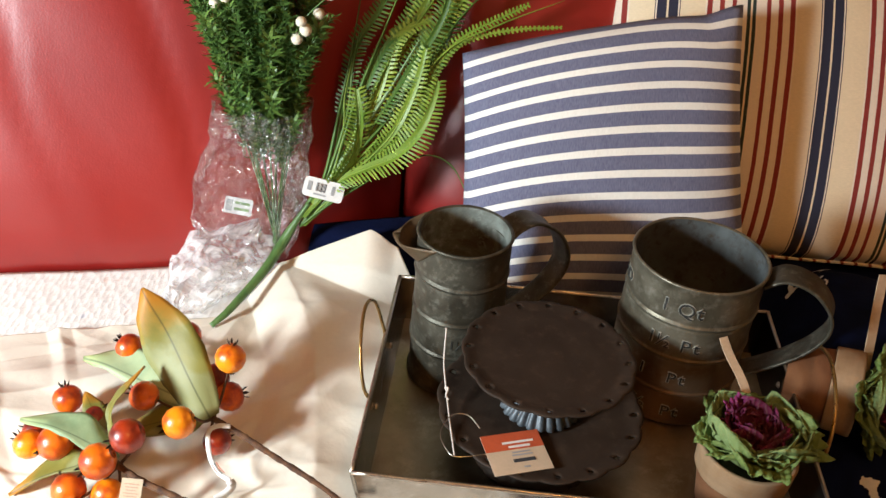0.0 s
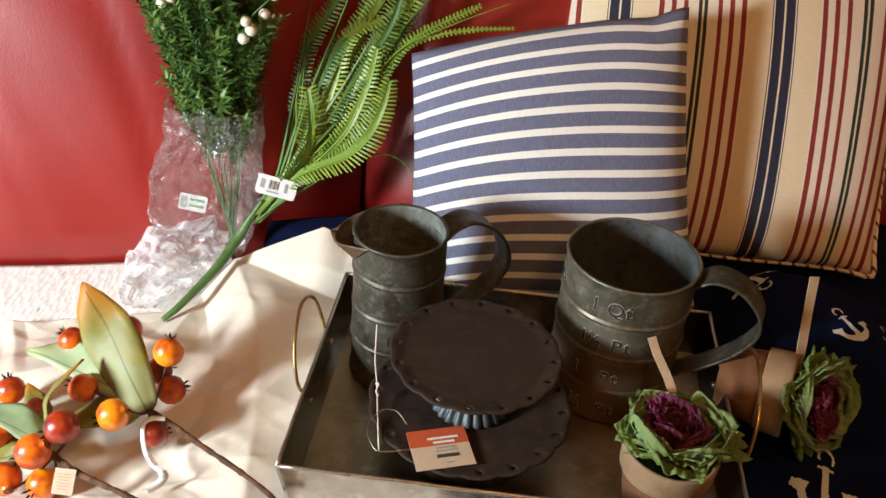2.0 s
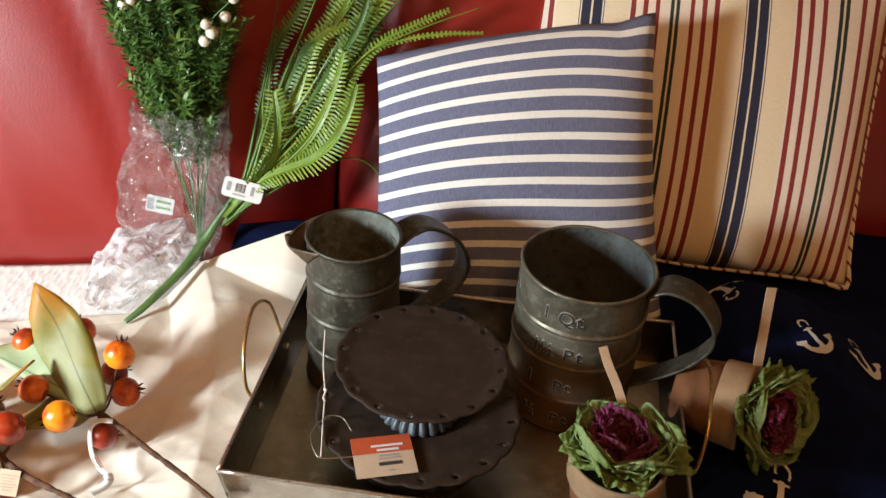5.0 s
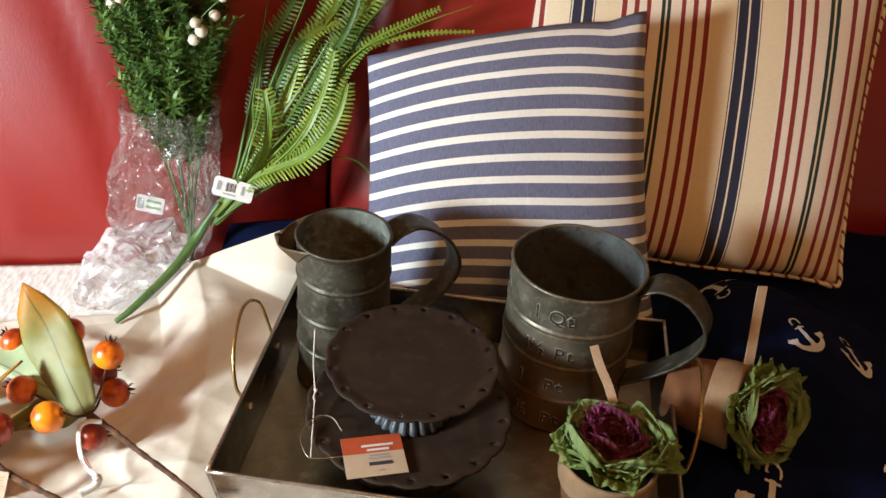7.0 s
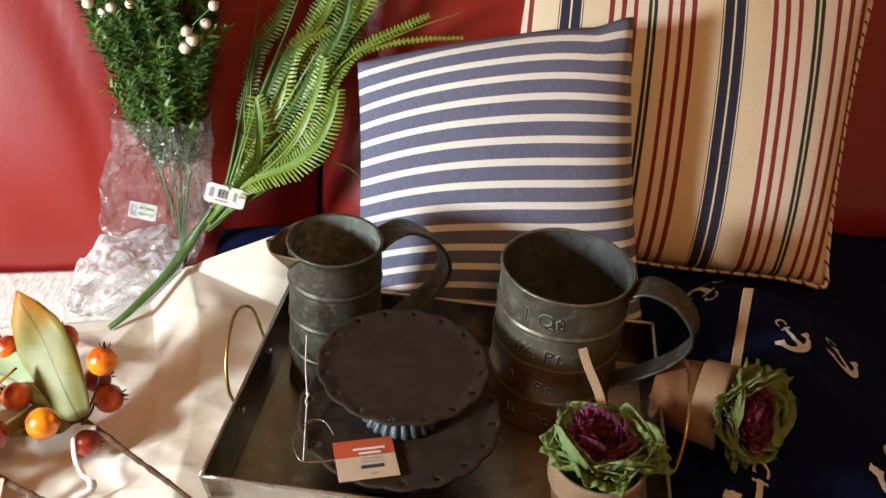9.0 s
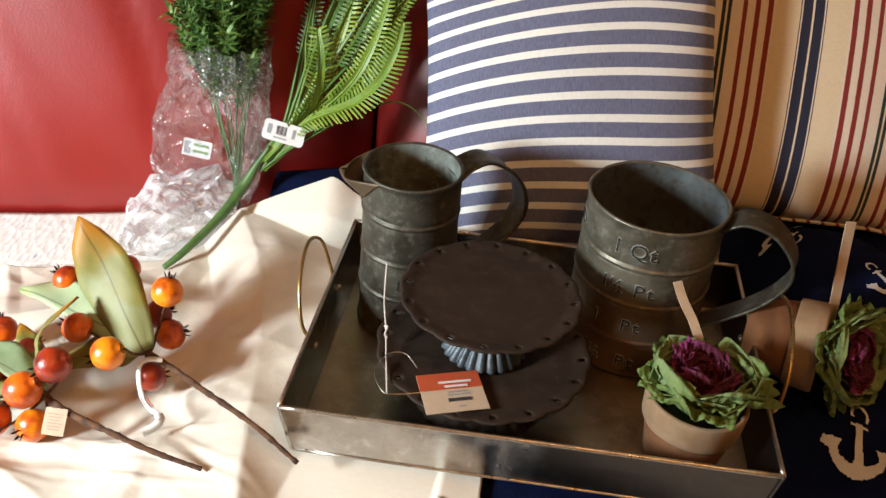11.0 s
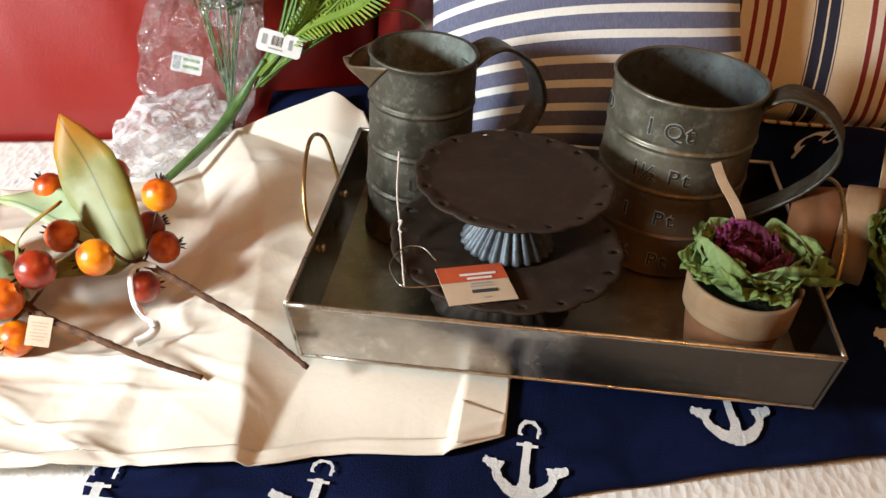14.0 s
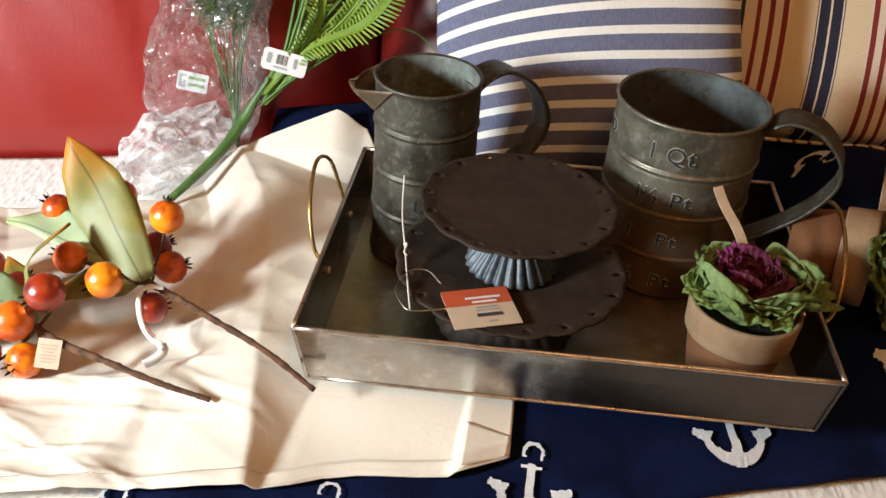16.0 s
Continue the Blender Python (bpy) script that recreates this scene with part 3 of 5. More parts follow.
def cushion(mesh, material, m, deform, label):
    ob = tagged(link("striped_cushion", mesh, material), label, "cushion")
    me = ob.data
    rest = me.attributes.new("rest", "FLOAT_VECTOR", "POINT")
    for v in me.vertices:
        rest.data[v.index].vector = v.co
        v.co = deform(*v.co)
    ob.matrix_basis = m
    return ob


def slump(x, y, z):
    # the upper edge climbs to one side and the other corner sags
    v = z / 0.325
    s = x / 0.155
    h = (z - 0.0524) / 0.28
    x1 = x - 0.034 * v * step(-0.2, 1.0, s) + 0.021 * (1 - v)
    return (x1, y, z + 0.0065 * math.exp(-((h - 0.6) / 0.35) ** 2) - 0.0035 + 0.0111 * s - 0.0091 * s * s + 0.0182 * s ** 3 + h * (0.0235 * s - 0.0149 * s * s - 0.0219 * s ** 3) + (0.013 * step(0.7, 1.02, s) - 0.006 * (1 - s * s)) * step(0.75, 1.0, v))


def sway(x, y, z):
    v, s = z / 0.41, x / 0.197
    side = step(0.45, 1.0, s)
    x1 = x - 0.010 * (1 - v) ** 3 * (1 - min(1.0, abs(s)) ** 3) - 0.016 * v + side * (0.024 * v - 0.012 * (1 - v))
    return (x1, y, z - 0.085 * x * (0.35 + 0.65 * v) + 0.016 * step(0.0, 1.0, s) * (1 - v) ** 2)


cushion(cushion_mesh(0.310, 0.314, 0.105, 0.035, 2.0), M["denim"], frame_m((0.187, 0.786, 0.488), (1, 0, 0.01), (0, 0.40, 0.915)), slump, "square blue cushion with narrow white stripes leaning back")
big = cushion(cushion_mesh(0.394, 0.42, 0.135, 0.05, 5.0), M["awning"], frame_m((0.387, 0.885, 0.511), (0.995, -0.02, 0.0), (0.0, 0.585, 0.80)), sway, "large cream cushion with red, navy and green stripes")


def cord_cloth():
    m = Nodes("twisted_cord")
    q = m.math("FRACT", m.math("MULTIPLY", m.math("ADD", m.math("ADD", m.axis(0), m.axis(2)), m.math("MULTIPLY", m.axis(1), 0.7)), 62.0))
    col = m.ramp(q, [(0.50, (0.78, 0.70, 0.58)), (0.54, (0.20, 0.03, 0.03)), (0.74, (0.20, 0.03, 0.03)), (0.78, (0.78, 0.70, 0.58))])
    return m.out(col, 0.85, 0.0, m.bump(q, 0.4, 0.0015))


M["cord"] = cord_cloth()


def cord_line(w, h, k):
    rim = [(s, -1) for s in np.linspace(-1, 1, 16)] + [(1, r) for r in np.linspace(-1, 1, 16)[1:]] + [(s, 1) for s in np.linspace(1, -1, 16)[1:]] + [(-1, r) for r in np.linspace(1, -1, 16)[1:]]
    return [sway(w / 2 * s * (1 - k * (1 - r * r)), 0.0, h / 2 + h / 2 * r * (1 - k * (1 - s * s))) for s, r in rim]


part("piping", tube(cord_line(0.397, 0.423, 0.05), 0.0030, n=7, smooth=3), M["cord"], big, "twisted cream and red cord edge")

# ---- tray and metal ware ----
TX, TY, TZ, TYAW = 0.1765, 0.6115, 0.4915, -0.9
TW, TD, TH = 0.3690, 0.2630, 0.0510
tray_m = pose(TX, TY, TZ, 0, -1.7, TYAW)


def floor_z(x):
    return TZ + 0.0034 + 0.0297 * (x - TX)


def build_tray():
    tray = thing("serving_tray", "rectangular galvanised metal tray with brass wire handles", "tray", m=tray_m)
    w, d, h, inset, th = TW / 2, TD / 2, TH, 0.0060, 0.0016
    part("tray_floor", box((TW - 2 * inset - 0.001, TD - 2 * inset - 0.001, 0.003), (0, 0, 0.0018), 0.0008), M["tray_floor"], tray, smooth=False)

    def wall(p, q):
        # a plate from p to q (ground directions), leaning outward, with slight waves
        a0, a1 = Vector((p[0], p[1], 0)), Vector((q[0], q[1], 0))
        along = (a1 - a0).normalized()
        outw = Vector((along.y, -along.x, 0))

        def f(u, v, off):
            base = a0.lerp(a1, u)
            wave = 0.0006 * nz(u * 6 + p[0] * 9, v * 2, p[1] * 7) * math.sin(math.pi * u)
            return base + along * (inset * (1 - v) * (1 - 2 * u)) + outw * (inset * (v - 1) + wave + off) + Vector((0, 0, 0.001 + (h - 0.001) * v))
        nu, nv = 30, 5
        bm = grid(lambda u, v: f(u, v, 0), nu, nv)
        join(bm, grid(lambda u, v: f(1 - u, v, -th), nu, nv))
        return bm
    c = [(-w, -d), (w, -d), (w, d), (-w, d)]
    for k in range(4):
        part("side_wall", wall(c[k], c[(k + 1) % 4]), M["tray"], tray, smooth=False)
    # rolled rim
    for k in range(4):
        a, b = Vector((*c[k], h)), Vector((*c[(k + 1) % 4], h))
        pts = [a.lerp(b, i / 24) + Vector((0, 0, 0.0005 * nz(i * 0.5, k * 3.3))) for i in range(25)]
        part("rolled_rim", sweep(pts, ring_section(0.0019, 8)), M["tray_edge"], tray, "bright worn rolled rim")
    # folded bottom edge
    for k in range(4):
        a, b = Vector((c[k][0] * 0.9680, c[k][1] * 0.9550, 0.0012)), Vector((c[(k + 1) % 4][0] * 0.9680, c[(k + 1) % 4][1] * 0.9550, 0.0012))
        part("bottom_fold", sweep([a.lerp(b, i / 8) for i in range(9)], ring_section(0.0013, 6)), M["tray_edge"], tray)
    # corner seams
    for x, y in c:
        part("corner_seam", sweep([(x * 0.969, y * 0.956, 0.002), (x, y, h)], ring_section(0.0016, 6)), M["tray"], tray, smooth=False)
    # handles: one wire arch on each end, tipped outward
    for s, y0, y1 in ((-1, -0.040, 0.036), (1, -0.060, 0.036)):
        pts = [(s * (w - 0.001), y0, h - 0.012), (s * (w + 0.006), y0 - 0.004, h + 0.008), (s * (w + 0.012), (y0 * 0.8 + y1 * 0.2), h + 0.036),
               (s * (w + 0.014), (y0 * 0.35 + y1 * 0.65), h + 0.052), (s * (w + 0.010), y1 + 0.001, h + 0.038), (s * (w + 0.003), y1 + 0.005, h + 0.008), (s * (w - 0.001), y1 + 0.004, h - 0.012)]
        part("wire_handle", tube(pts, 0.0016, n=8, smooth=10), M["brass"], tray, "brass wire loop handle")
    for s in (-1, 1):
        for y in (-0.042, 0.040):
            bm = lathe([(0, 0.0016), (0.002, 0.0012), (0.003, 0.0), (0.003, -0.001)], 12)
            r = part("rivet", bm, M["tray_edge"], tray)
            r.matrix_basis = pose(s * (w - 0.0052), y, h - 0.014, 0, -90 * s, 0)
    return tray


build_tray()


def vessel_profile(rb, rt, h, beads, th=0.0013):
    """Outside from the foot to the rim; returns the outer and inner profiles."""
    outer = [(0, 0.002), (rb - 0.004, 0.002), (rb - 0.001, 0.0), (rb + 0.0012, 0.001), (rb + 0.0014, 0.003), (rb, 0.005)]

    def rad(z):
        return rb + (rt - rb) * z / h
    z = 0.006
    while z < h - 0.004:
        k = min(abs(z - b) for b in beads)
        outer.append((rad(z) + 0.0013 * math.exp(-(k / 0.0012) ** 2) - 0.0004 * math.exp(-((k - 0.0030) / 0.0012) ** 2), z))
        z += 0.0008 if k < 0.006 else 0.003
    outer += [(rt + 0.0012, h - 0.0025), (rt + 0.0018, h - 0.0012), (rt + 0.0012, h), (rt - 0.0002, h + 0.0003), (rt - th, h - 0.001)]
    inner = [(rt - th, h - 0.001), (rad(h * 0.66) - th, h * 0.66), (rad(h * 0.33) - th, h * 0.33), (rb - th - 0.001, 0.006), (rb - 0.006, 0.004), (0, 0.004)]
    return outer, inner


def dent(seed, amount):
    return lambda k, a: amount * nz(math.cos(a) * 1.3 + seed, math.sin(a) * 1.3, k * 0.05)


def strap(points, width, thick=0.0014, n=10):
    pts = smooth_path(points, n)
    w, t = width / 2, thick / 2

    def sec(u):
        k = w * (1.0 - 0.22 * u)
        flat = [(-k, -t), (-k * 0.92, -t - 0.0009), (-k * 0.5, -t), (k * 0.5, -t), (k * 0.92, -t - 0.0009), (k, -t), (k, t), (k * 0.92, t + 0.0009), (k * 0.5, t), (-k * 0.5, t), (-k * 0.92, t + 0.0009), (-k, t)]
        return [(b, a) for a, b in flat]
    return pts, sec


def curved_text(body, size, radius, angle, z, depth=0.0007, grow=0.0, shift=0.0):
    """Lettering wrapped round a cylinder about z, its middle at the angle in degrees."""
    cu = bpy.data.curves.new("lettering", "FONT")
    cu.body, cu.size, cu.align_x, cu.extrude = body, size, "CENTER", depth
    cu.resolution_u, cu.offset = 3, grow
    tmp = new("lettering_tmp", cu)
    me = bpy.data.meshes.new_from_object(tmp.evaluated_get(bpy.context.evaluated_depsgraph_get()))
    bpy.data.objects.remove(tmp)
    bm = bmesh.new()
    bm.from_mesh(me)
    bmesh.ops.subdivide_edges(bm, edges=[e for e in bm.edges if e.calc_length() > size * 0.2], cuts=2)
    a0 = radians(angle)
    for v in bm.verts:
        a = a0 + (v.co.x + shift) / radius
        r = radius + v.co.z
        v.co = (r * math.cos(a), r * math.sin(a), z + v.co.y)
    return bm


def letters(parent, body, size, radius, angle, z, edge_mat="letter_edge"):
    """Each character as a raised edge with a dark face; a pale edge colour stands for the highlight."""
    wide = {"Q": 0.80, "P": 0.66, "N": 0.74, "D": 0.72, "t": 0.42, "1": 0.46, " ": 0.36, "\u00bd": 0.80}
    total = sum(wide[c] for c in body) * size
    x = -total / 2
    for c in body:
        w = wide[c] * size
        if c != " ":
            at = x + w / 2
            edge = part("letter", curved_text(c, size, radius, angle, z, 0.0005, 0.0006, at), M[edge_mat], parent, "raised letter with contrasting edge", smooth=False)
            part("letter_face", curved_text(c, size, radius, angle, z, 0.0010, 0.0000, at), M["letter"], edge, smooth=False)
        x += w


# quart measure
mug = thing("measuring_mug", "dark pewter quart measuring mug with raised volume lettering", "mug", m=pose(0.263, 0.678, floor_z(0.263)))
MUG_H, MUG_RB, MUG_RT = 0.151, 0.0592, 0.0582
MUG_BEADS = (0.037, 0.075, 0.111)
po, pi_ = vessel_profile(MUG_RB, MUG_RT, MUG_H, MUG_BEADS)
part("body", lathe(po, 96, dent(3, 0.0009)), M["pewter_brown"], mug)
part("inside", lathe(pi_, 64, dent(3, 0.0009)), M["pewter_in"], mug, "blue-grey worn inside")
pts, sec = strap([(0.0570, 0, 0.1420), (0.073, 0, 0.1530), (0.095, 0, 0.1500), (0.1110, 0, 0.1370), (0.1185, 0, 0.1220), (0.1170, 0, 0.1045), (0.1040, 0, 0.0820), (0.0820, 0, 0.0590), (0.0590, 0, 0.0400)], 0.032)
h_ = part("handle", sweep(pts, sec, up=(0, 1, 0)), M["pewter"], mug, "broad strap handle")
h_.matrix_basis = pose(0, 0, 0, 0, 0, -17)
ftr = lambda z: MUG_RB + (MUG_RT - MUG_RB) * z / MUG_H
for body, size, ang, z in (("1 Qt", 0.0212, -109, 0.122), ("1\u00bd Pt", 0.0200, -109, 0.085), ("1   Pt", 0.0190, -112, 0.0485), ("\u00bd  Pt", 0.0190, -110, 0.010), ("ND", 0.0165, -176, 0.122)):
    letters(mug, body, size * 0.88, ftr(z) + 0.0001, ang, z)

# pitcher
jug = thing("pitcher", "dark pewter measuring pitcher with spout and strap handle", "pitcher", m=pose(0.0555, 0.670, floor_z(0.0555)))
J_H, J_RB, J_RT = 0.159, 0.0432, 0.0412
po, pi_ = vessel_profile(J_RB, J_RT, J_H, (0.046, 0.083, 0.121))
part("body", lathe(po, 80, dent(8, 0.0012)), M["pewter"], jug)
part("inside", lathe(pi_, 56, dent(8, 0.0012)), M["jug_in"], jug, "pale worn inside")


def spout(u, v):
    # a rounded scoop from the rim out to the lip; u across, v outward
    s = 2 * u - 1
    half = 0.026 * (1 - v) ** 0.7 + 0.0095 * math.sqrt(max(0.0, 1 - (max(0.0, v - 0.55) / 0.45) ** 2.4)) + 0.0015
    y = s * half
    x0 = math.sqrt(max(0.0, J_RT ** 2 - min(y * y, J_RT ** 2 * 0.98)))
    x = x0 * (1 - v) + 0.0640 * v - 0.006 * s * s * v
    edge = J_H - 0.013 * v - 0.001
    deep = 0.024 * (1 - v) ** 1.2 + 0.0085 * math.sqrt(max(0.0, 1 - v))
    z = edge - deep * (1 - abs(s) ** 2.2)
    return (x, y, z)


sp = part("spout", grid(spout, 28, 20), M["rust"], jug, "browned folded spout")
sp.matrix_basis = pose(0, 0, 0, 0, 0, 176)
sp.modifiers.new("thickness", "SOLIDIFY").thickness = 0.0013
pts, sec = strap([(0.0395, 0, 0.1430), (0.0530, 0, 0.1515), (0.0720, 0, 0.1530), (0.0970, 0, 0.1370), (0.1130, 0, 0.1130), (0.1155, 0, 0.0910), (0.1020, 0, 0.0710), (0.0760, 0, 0.0550), (0.0430, 0, 0.0410)], 0.029)
h_ = part("handle", sweep(pts, sec, up=(0, 1, 0)), M["pewter"], jug, "broad strap handle")
h_.matrix_basis = pose(0, 0, 0, 0, 0, 36)
letters(jug, "1\u00bd Pt", 0.0135, J_RB - 0.0010, -72, 0.058, "pewter")


# two-tier stand
def plate(r, lip, n_scallops, name, z, parent):
    seg = n_scallops * 12
    radii = [0.02, 0.3, 0.6, 0.78, 0.81, 0.845, 0.895, 0.940, 0.975, 1.0]

    def f(u, v):
        k = v * (len(radii) - 1)
        q = radii[min(len(radii) - 1, round(k))]
        a = 2 * math.pi * u
        scallop = 1 + (0.028 * abs(math.cos(a * n_scallops / 2)) ** 0.8 - 0.022) * step(0.86, 1.0, q)
        rr = max(0.0004, r * q * scallop)
        zz = z + lip * step(0.80, 1.0, q) * (1 - 0.35 * step(0.95, 1, q))
        return (rr * math.cos(a), rr * math.sin(a), zz)

    def holes(i, j):
        k = i % 12
        if j == 6 and k in (11, 0):
            return True
        return False
    bm = grid(f, seg, len(radii) - 1, closed_u=True, skip=holes)
    bm.faces.new([v for v in bm.verts if v.co.xy.length < r * 0.03])
    ob = part(name, bm, M["stand"], parent, "scalloped plate with pierced edge")
    s = ob.modifiers.new("thickness", "SOLIDIFY")
    s.thickness, s.offset = 0.0016, -1
    return ob


stand = thing("cake_stand", "two-tier brown metal cake stand with pierced scalloped plates", "cake stand", m=pose(0.1340, 0.5725, floor_z(0.1340)))
plate(0.0872, 0.0025, 18, "lower_plate", 0.0530, stand)
plate(0.0712, 0.0020, 16, "upper_plate", 0.1080, stand)


def flute(n, amount):
    return lambda k, a: amount * abs(math.cos(a * n / 2)) ** 0.7


part("upper_column", lathe([(r * 0.86, 0.0538 + (z - 0.0512) * 0.87) for r, z in ((0.0, 0.0512), (0.035, 0.0512), (0.0365, 0.0525), (0.0365, 0.0540), (0.034, 0.0580), (0.029, 0.0650), (0.023, 0.0730), (0.0185, 0.0820), (0.0165, 0.0910), (0.017, 0.1000), (0.021, 0.1080), (0.024, 0.1125))], 176, flute(24, 0.0036)), M["column"], stand, "fluted whitewashed column")
part("foot", lathe([(r, z * 1.05) for r, z in ((0.0, 0.0008), (0.052, 0.0006), (0.053, 0.002), (0.050, 0.006), (0.042, 0.014), (0.032, 0.024), (0.024, 0.036), (0.026, 0.042), (0.030, 0.0493))], 144, flute(24, 0.0016)), M["stand"], stand, "fluted dark foot")

# ---- plants ----


def leaf_mat(name, dark, light, tip, tip_at=0.75, rough=0.5, vein=0.6, pale=None):
    """For blades one unit long along x: veined, turning to the tip colour."""
    m = Nodes(name)
    x = m.axis(0)
    n = m.noise(4.0, 4)
    fine = m.noise(40.0, 3)
    info = m.t.nodes.new("ShaderNodeObjectInfo").outputs["Random"]
    col = m.mix(m.ramp(m.math("ADD", m.math("MULTIPLY", n, 0.7), m.math("MULTIPLY", info, 0.35)), [(0.35, 0.0), (0.75, 1.0)]), dark, light)
    if pale:
        col = m.mix(m.ramp(m.math("ADD", x, m.math("MULTIPLY", m.math("ADD", m.math("MULTIPLY", m.axis(1), -2.0), m.math("SUBTRACT", n, 0.5)), 0.6)), [(0.40, 1.0), (0.52, 0.0)]), col, pale)
    col = m.mix(m.ramp(m.math("ADD", x, m.math("MULTIPLY", m.math("SUBTRACT", n, 0.5), 0.5)), [(tip_at - 0.15, 0.0), (tip_at + 0.15, 1.0)]), col, tip)
    y = m.math("ABSOLUTE", m.axis(1))
    col = m.mix(m.math("MULTIPLY", m.ramp(y, [(0.003, 1.0), (0.009, 0.0)]), vein), col, tuple(c * 0.25 for c in dark))
    return m.out(col, rough, 0.0, m.bump(fine, 0.05, 0.004), Specular_IOR_Level=0.28)


def plain_leaf(name, a, b, scale, rough=0.45):
    m = Nodes(name)
    info = m.t.nodes.new("ShaderNodeObjectInfo").outputs["Random"]
    isl = m.t.nodes.new("ShaderNodeNewGeometry").outputs["Random Per Island"]
    n = m.noise(scale, 3)
    f = m.math("ADD", m.math("MULTIPLY", n, 0.6), m.math("ADD", m.math("MULTIPLY", info, 0.25), m.math("MULTIPLY", isl, 0.25)))
    return m.out(m.mix(m.ramp(f, [(0.3, 0.0), (0.8, 1.0)]), a, b), rough, 0.0)


M["bush"] = plain_leaf("bush_green", (0.026, 0.072, 0.015), (0.130, 0.230, 0.045), 40)
M["fern"] = plain_leaf("fern_green", (0.100, 0.200, 0.018), (0.29, 0.385, 0.052), 22)
M["fern_dark"] = plain_leaf("fern_dark_green", (0.036, 0.098, 0.014), (0.125, 0.215, 0.030), 18)
M["fern_pale"] = plain_leaf("fern_pale_green", (0.20, 0.32, 0.16), (0.30, 0.42, 0.22), 18)
M["stem"] = simple("green_plastic_stem", (0.050, 0.120, 0.028), (0.095, 0.185, 0.048), 60, 0.45, 0.0, 0.5, 0.001, 5)
M["white_berry"] = simple("white_berry", (0.74, 0.70, 0.58), (0.66, 0.58, 0.42), 60, 0.45)
M["card"] = simple("white_card", (0.80, 0.79, 0.77), (0.76, 0.75, 0.73), 30, 0.4, 0.0, 0.05)
M["ink"] = simple("black_ink", (0.03, 0.03, 0.035), (0.05, 0.05, 0.055), 60, 0.6)
M["grey_ink"] = simple("grey_ink", (0.30, 0.30, 0.30), (0.36, 0.36, 0.36), 60, 0.6)
M["green_ink"] = simple("green_ink", (0.18, 0.32, 0.10), (0.22, 0.36, 0.13), 60, 0.6)


def plastic_film(name, haze_part, tone, relief, sheen):
    m = Nodes(name)
    crease = m.noise(30.0, 3, 0.55, distort=2.2)
    fold = m.noise(75.0, 2, 0.5, distort=1.0)
    n = m.bump(fold, 0.5 * relief, 0.007, m.bump(crease, 0.6 * relief, 0.028))
    m.t.nodes.remove(m.bsdf)
    clear = m.add("BsdfTransparent", Color=(0.985, 0.985, 0.985)).outputs[0]
    gloss = m.add("BsdfGlossy", Color=(1.0, 1.0, 1.0), Roughness=0.14, Normal=n).outputs[0]
    haze = m.add("BsdfDiffuse", Color=tone, Normal=n).outputs[0]
    fres = m.add("Fresnel", IOR=1.5, Normal=n).outputs[0]
    a = m.t.nodes.new("ShaderNodeMixShader")
    m.set(a.inputs[0], m.math("MULTIPLY", m.ramp(crease, [(0.40, 0.35), (0.72, 2.4)]), haze_part))
    m.set(a.inputs[1], clear)
    m.set(a.inputs[2], haze)
    b = m.t.nodes.new("ShaderNodeMixShader")
    m.set(b.inputs[0], m.math("ADD", m.math("MULTIPLY", fres, sheen), 0.11))
    m.set(b.inputs[1], a.outputs[0])
    m.set(b.inputs[2], gloss)
    m.set(m.t.nodes["Material Output"].inputs["Surface"], b.outputs[0])
    return m.mat


M["film"] = plastic_film("clear_film", 0.022, (0.90, 0.90, 0.92), 1.2, 0.45)
M["film_end"] = plastic_film("milky_film", 0.40, (0.95, 0.95, 0.96), 0.25, 0.15)


def blade(bm, base, tip, width, up, bend=0.0, curl=0.0):
    """A pointed leaf of four quads from base to tip."""
    a, b = Vector(base), Vector(tip)
    d = b - a
    side = d.cross(Vector(up))
    side = side.normalized() if side.length > 1e-9 else Vector((1, 0, 0))
    lift = side.cross(d).normalized()
    rows = []
    for t, w in ((0.0, 0.25), (0.3, 1.0), (0.65, 0.8), (1.0, 0.08)):
        c = a + d * t + lift * (bend * d.length * t * (1 - t) * 4)
        rows.append((bm.verts.new(c - side * width * w / 2 + lift * curl * width * w), bm.verts.new(c + side * width * w / 2 + lift * curl * width * w)))
    for (p, q), (r, s) in zip(rows, rows[1:]):
        bm.faces.new((p, q, s, r))


# bush in a clear sleeve
bush = thing("artificial_plant", "artificial green bush with white berries in a clear plastic sleeve", "artificial plant")
rng = random.Random(5)


def sprig_mesh(k):
    """One sprig, about one unit tall along z."""
    r = random.Random(100 + k)
    bm = bmesh.new()
    lean = Vector((r.uniform(-0.12, 0.12), r.uniform(-0.12, 0.12), 0))
    pts = [Vector((0, 0, 0)) + lean * (t * t) + Vector((0.02 * math.sin(t * 7 + k), 0.02 * math.cos(t * 6 + k), t)) for t in [i / 7 for i in range(8)]]
    join(bm, sweep(pts, ring_section(0.008, 4)))
    for i in range(44):
        t = 0.12 + 0.88 * i / 44
        j = min(6, int(t * 7))
        p = pts[j].lerp(pts[j + 1], t * 7 - j)
        a = i * 2.4 + k
        d = Vector((math.cos(a), math.sin(a), r.uniform(0.2, 1.1))).normalized()
        ln = r.uniform(0.13, 0.24)
        q = p + d * ln
        q.z -= 0.03 * r.random()
        blade(bm, p, q, 0.046, (0, 0, 1), 0.14 * r.choice((-1, 1, 1)))
    me = bpy.data.meshes.new("sprig")
    bm.to_mesh(me)
    bm.free()
    me.materials.append(M["bush"])
    return me


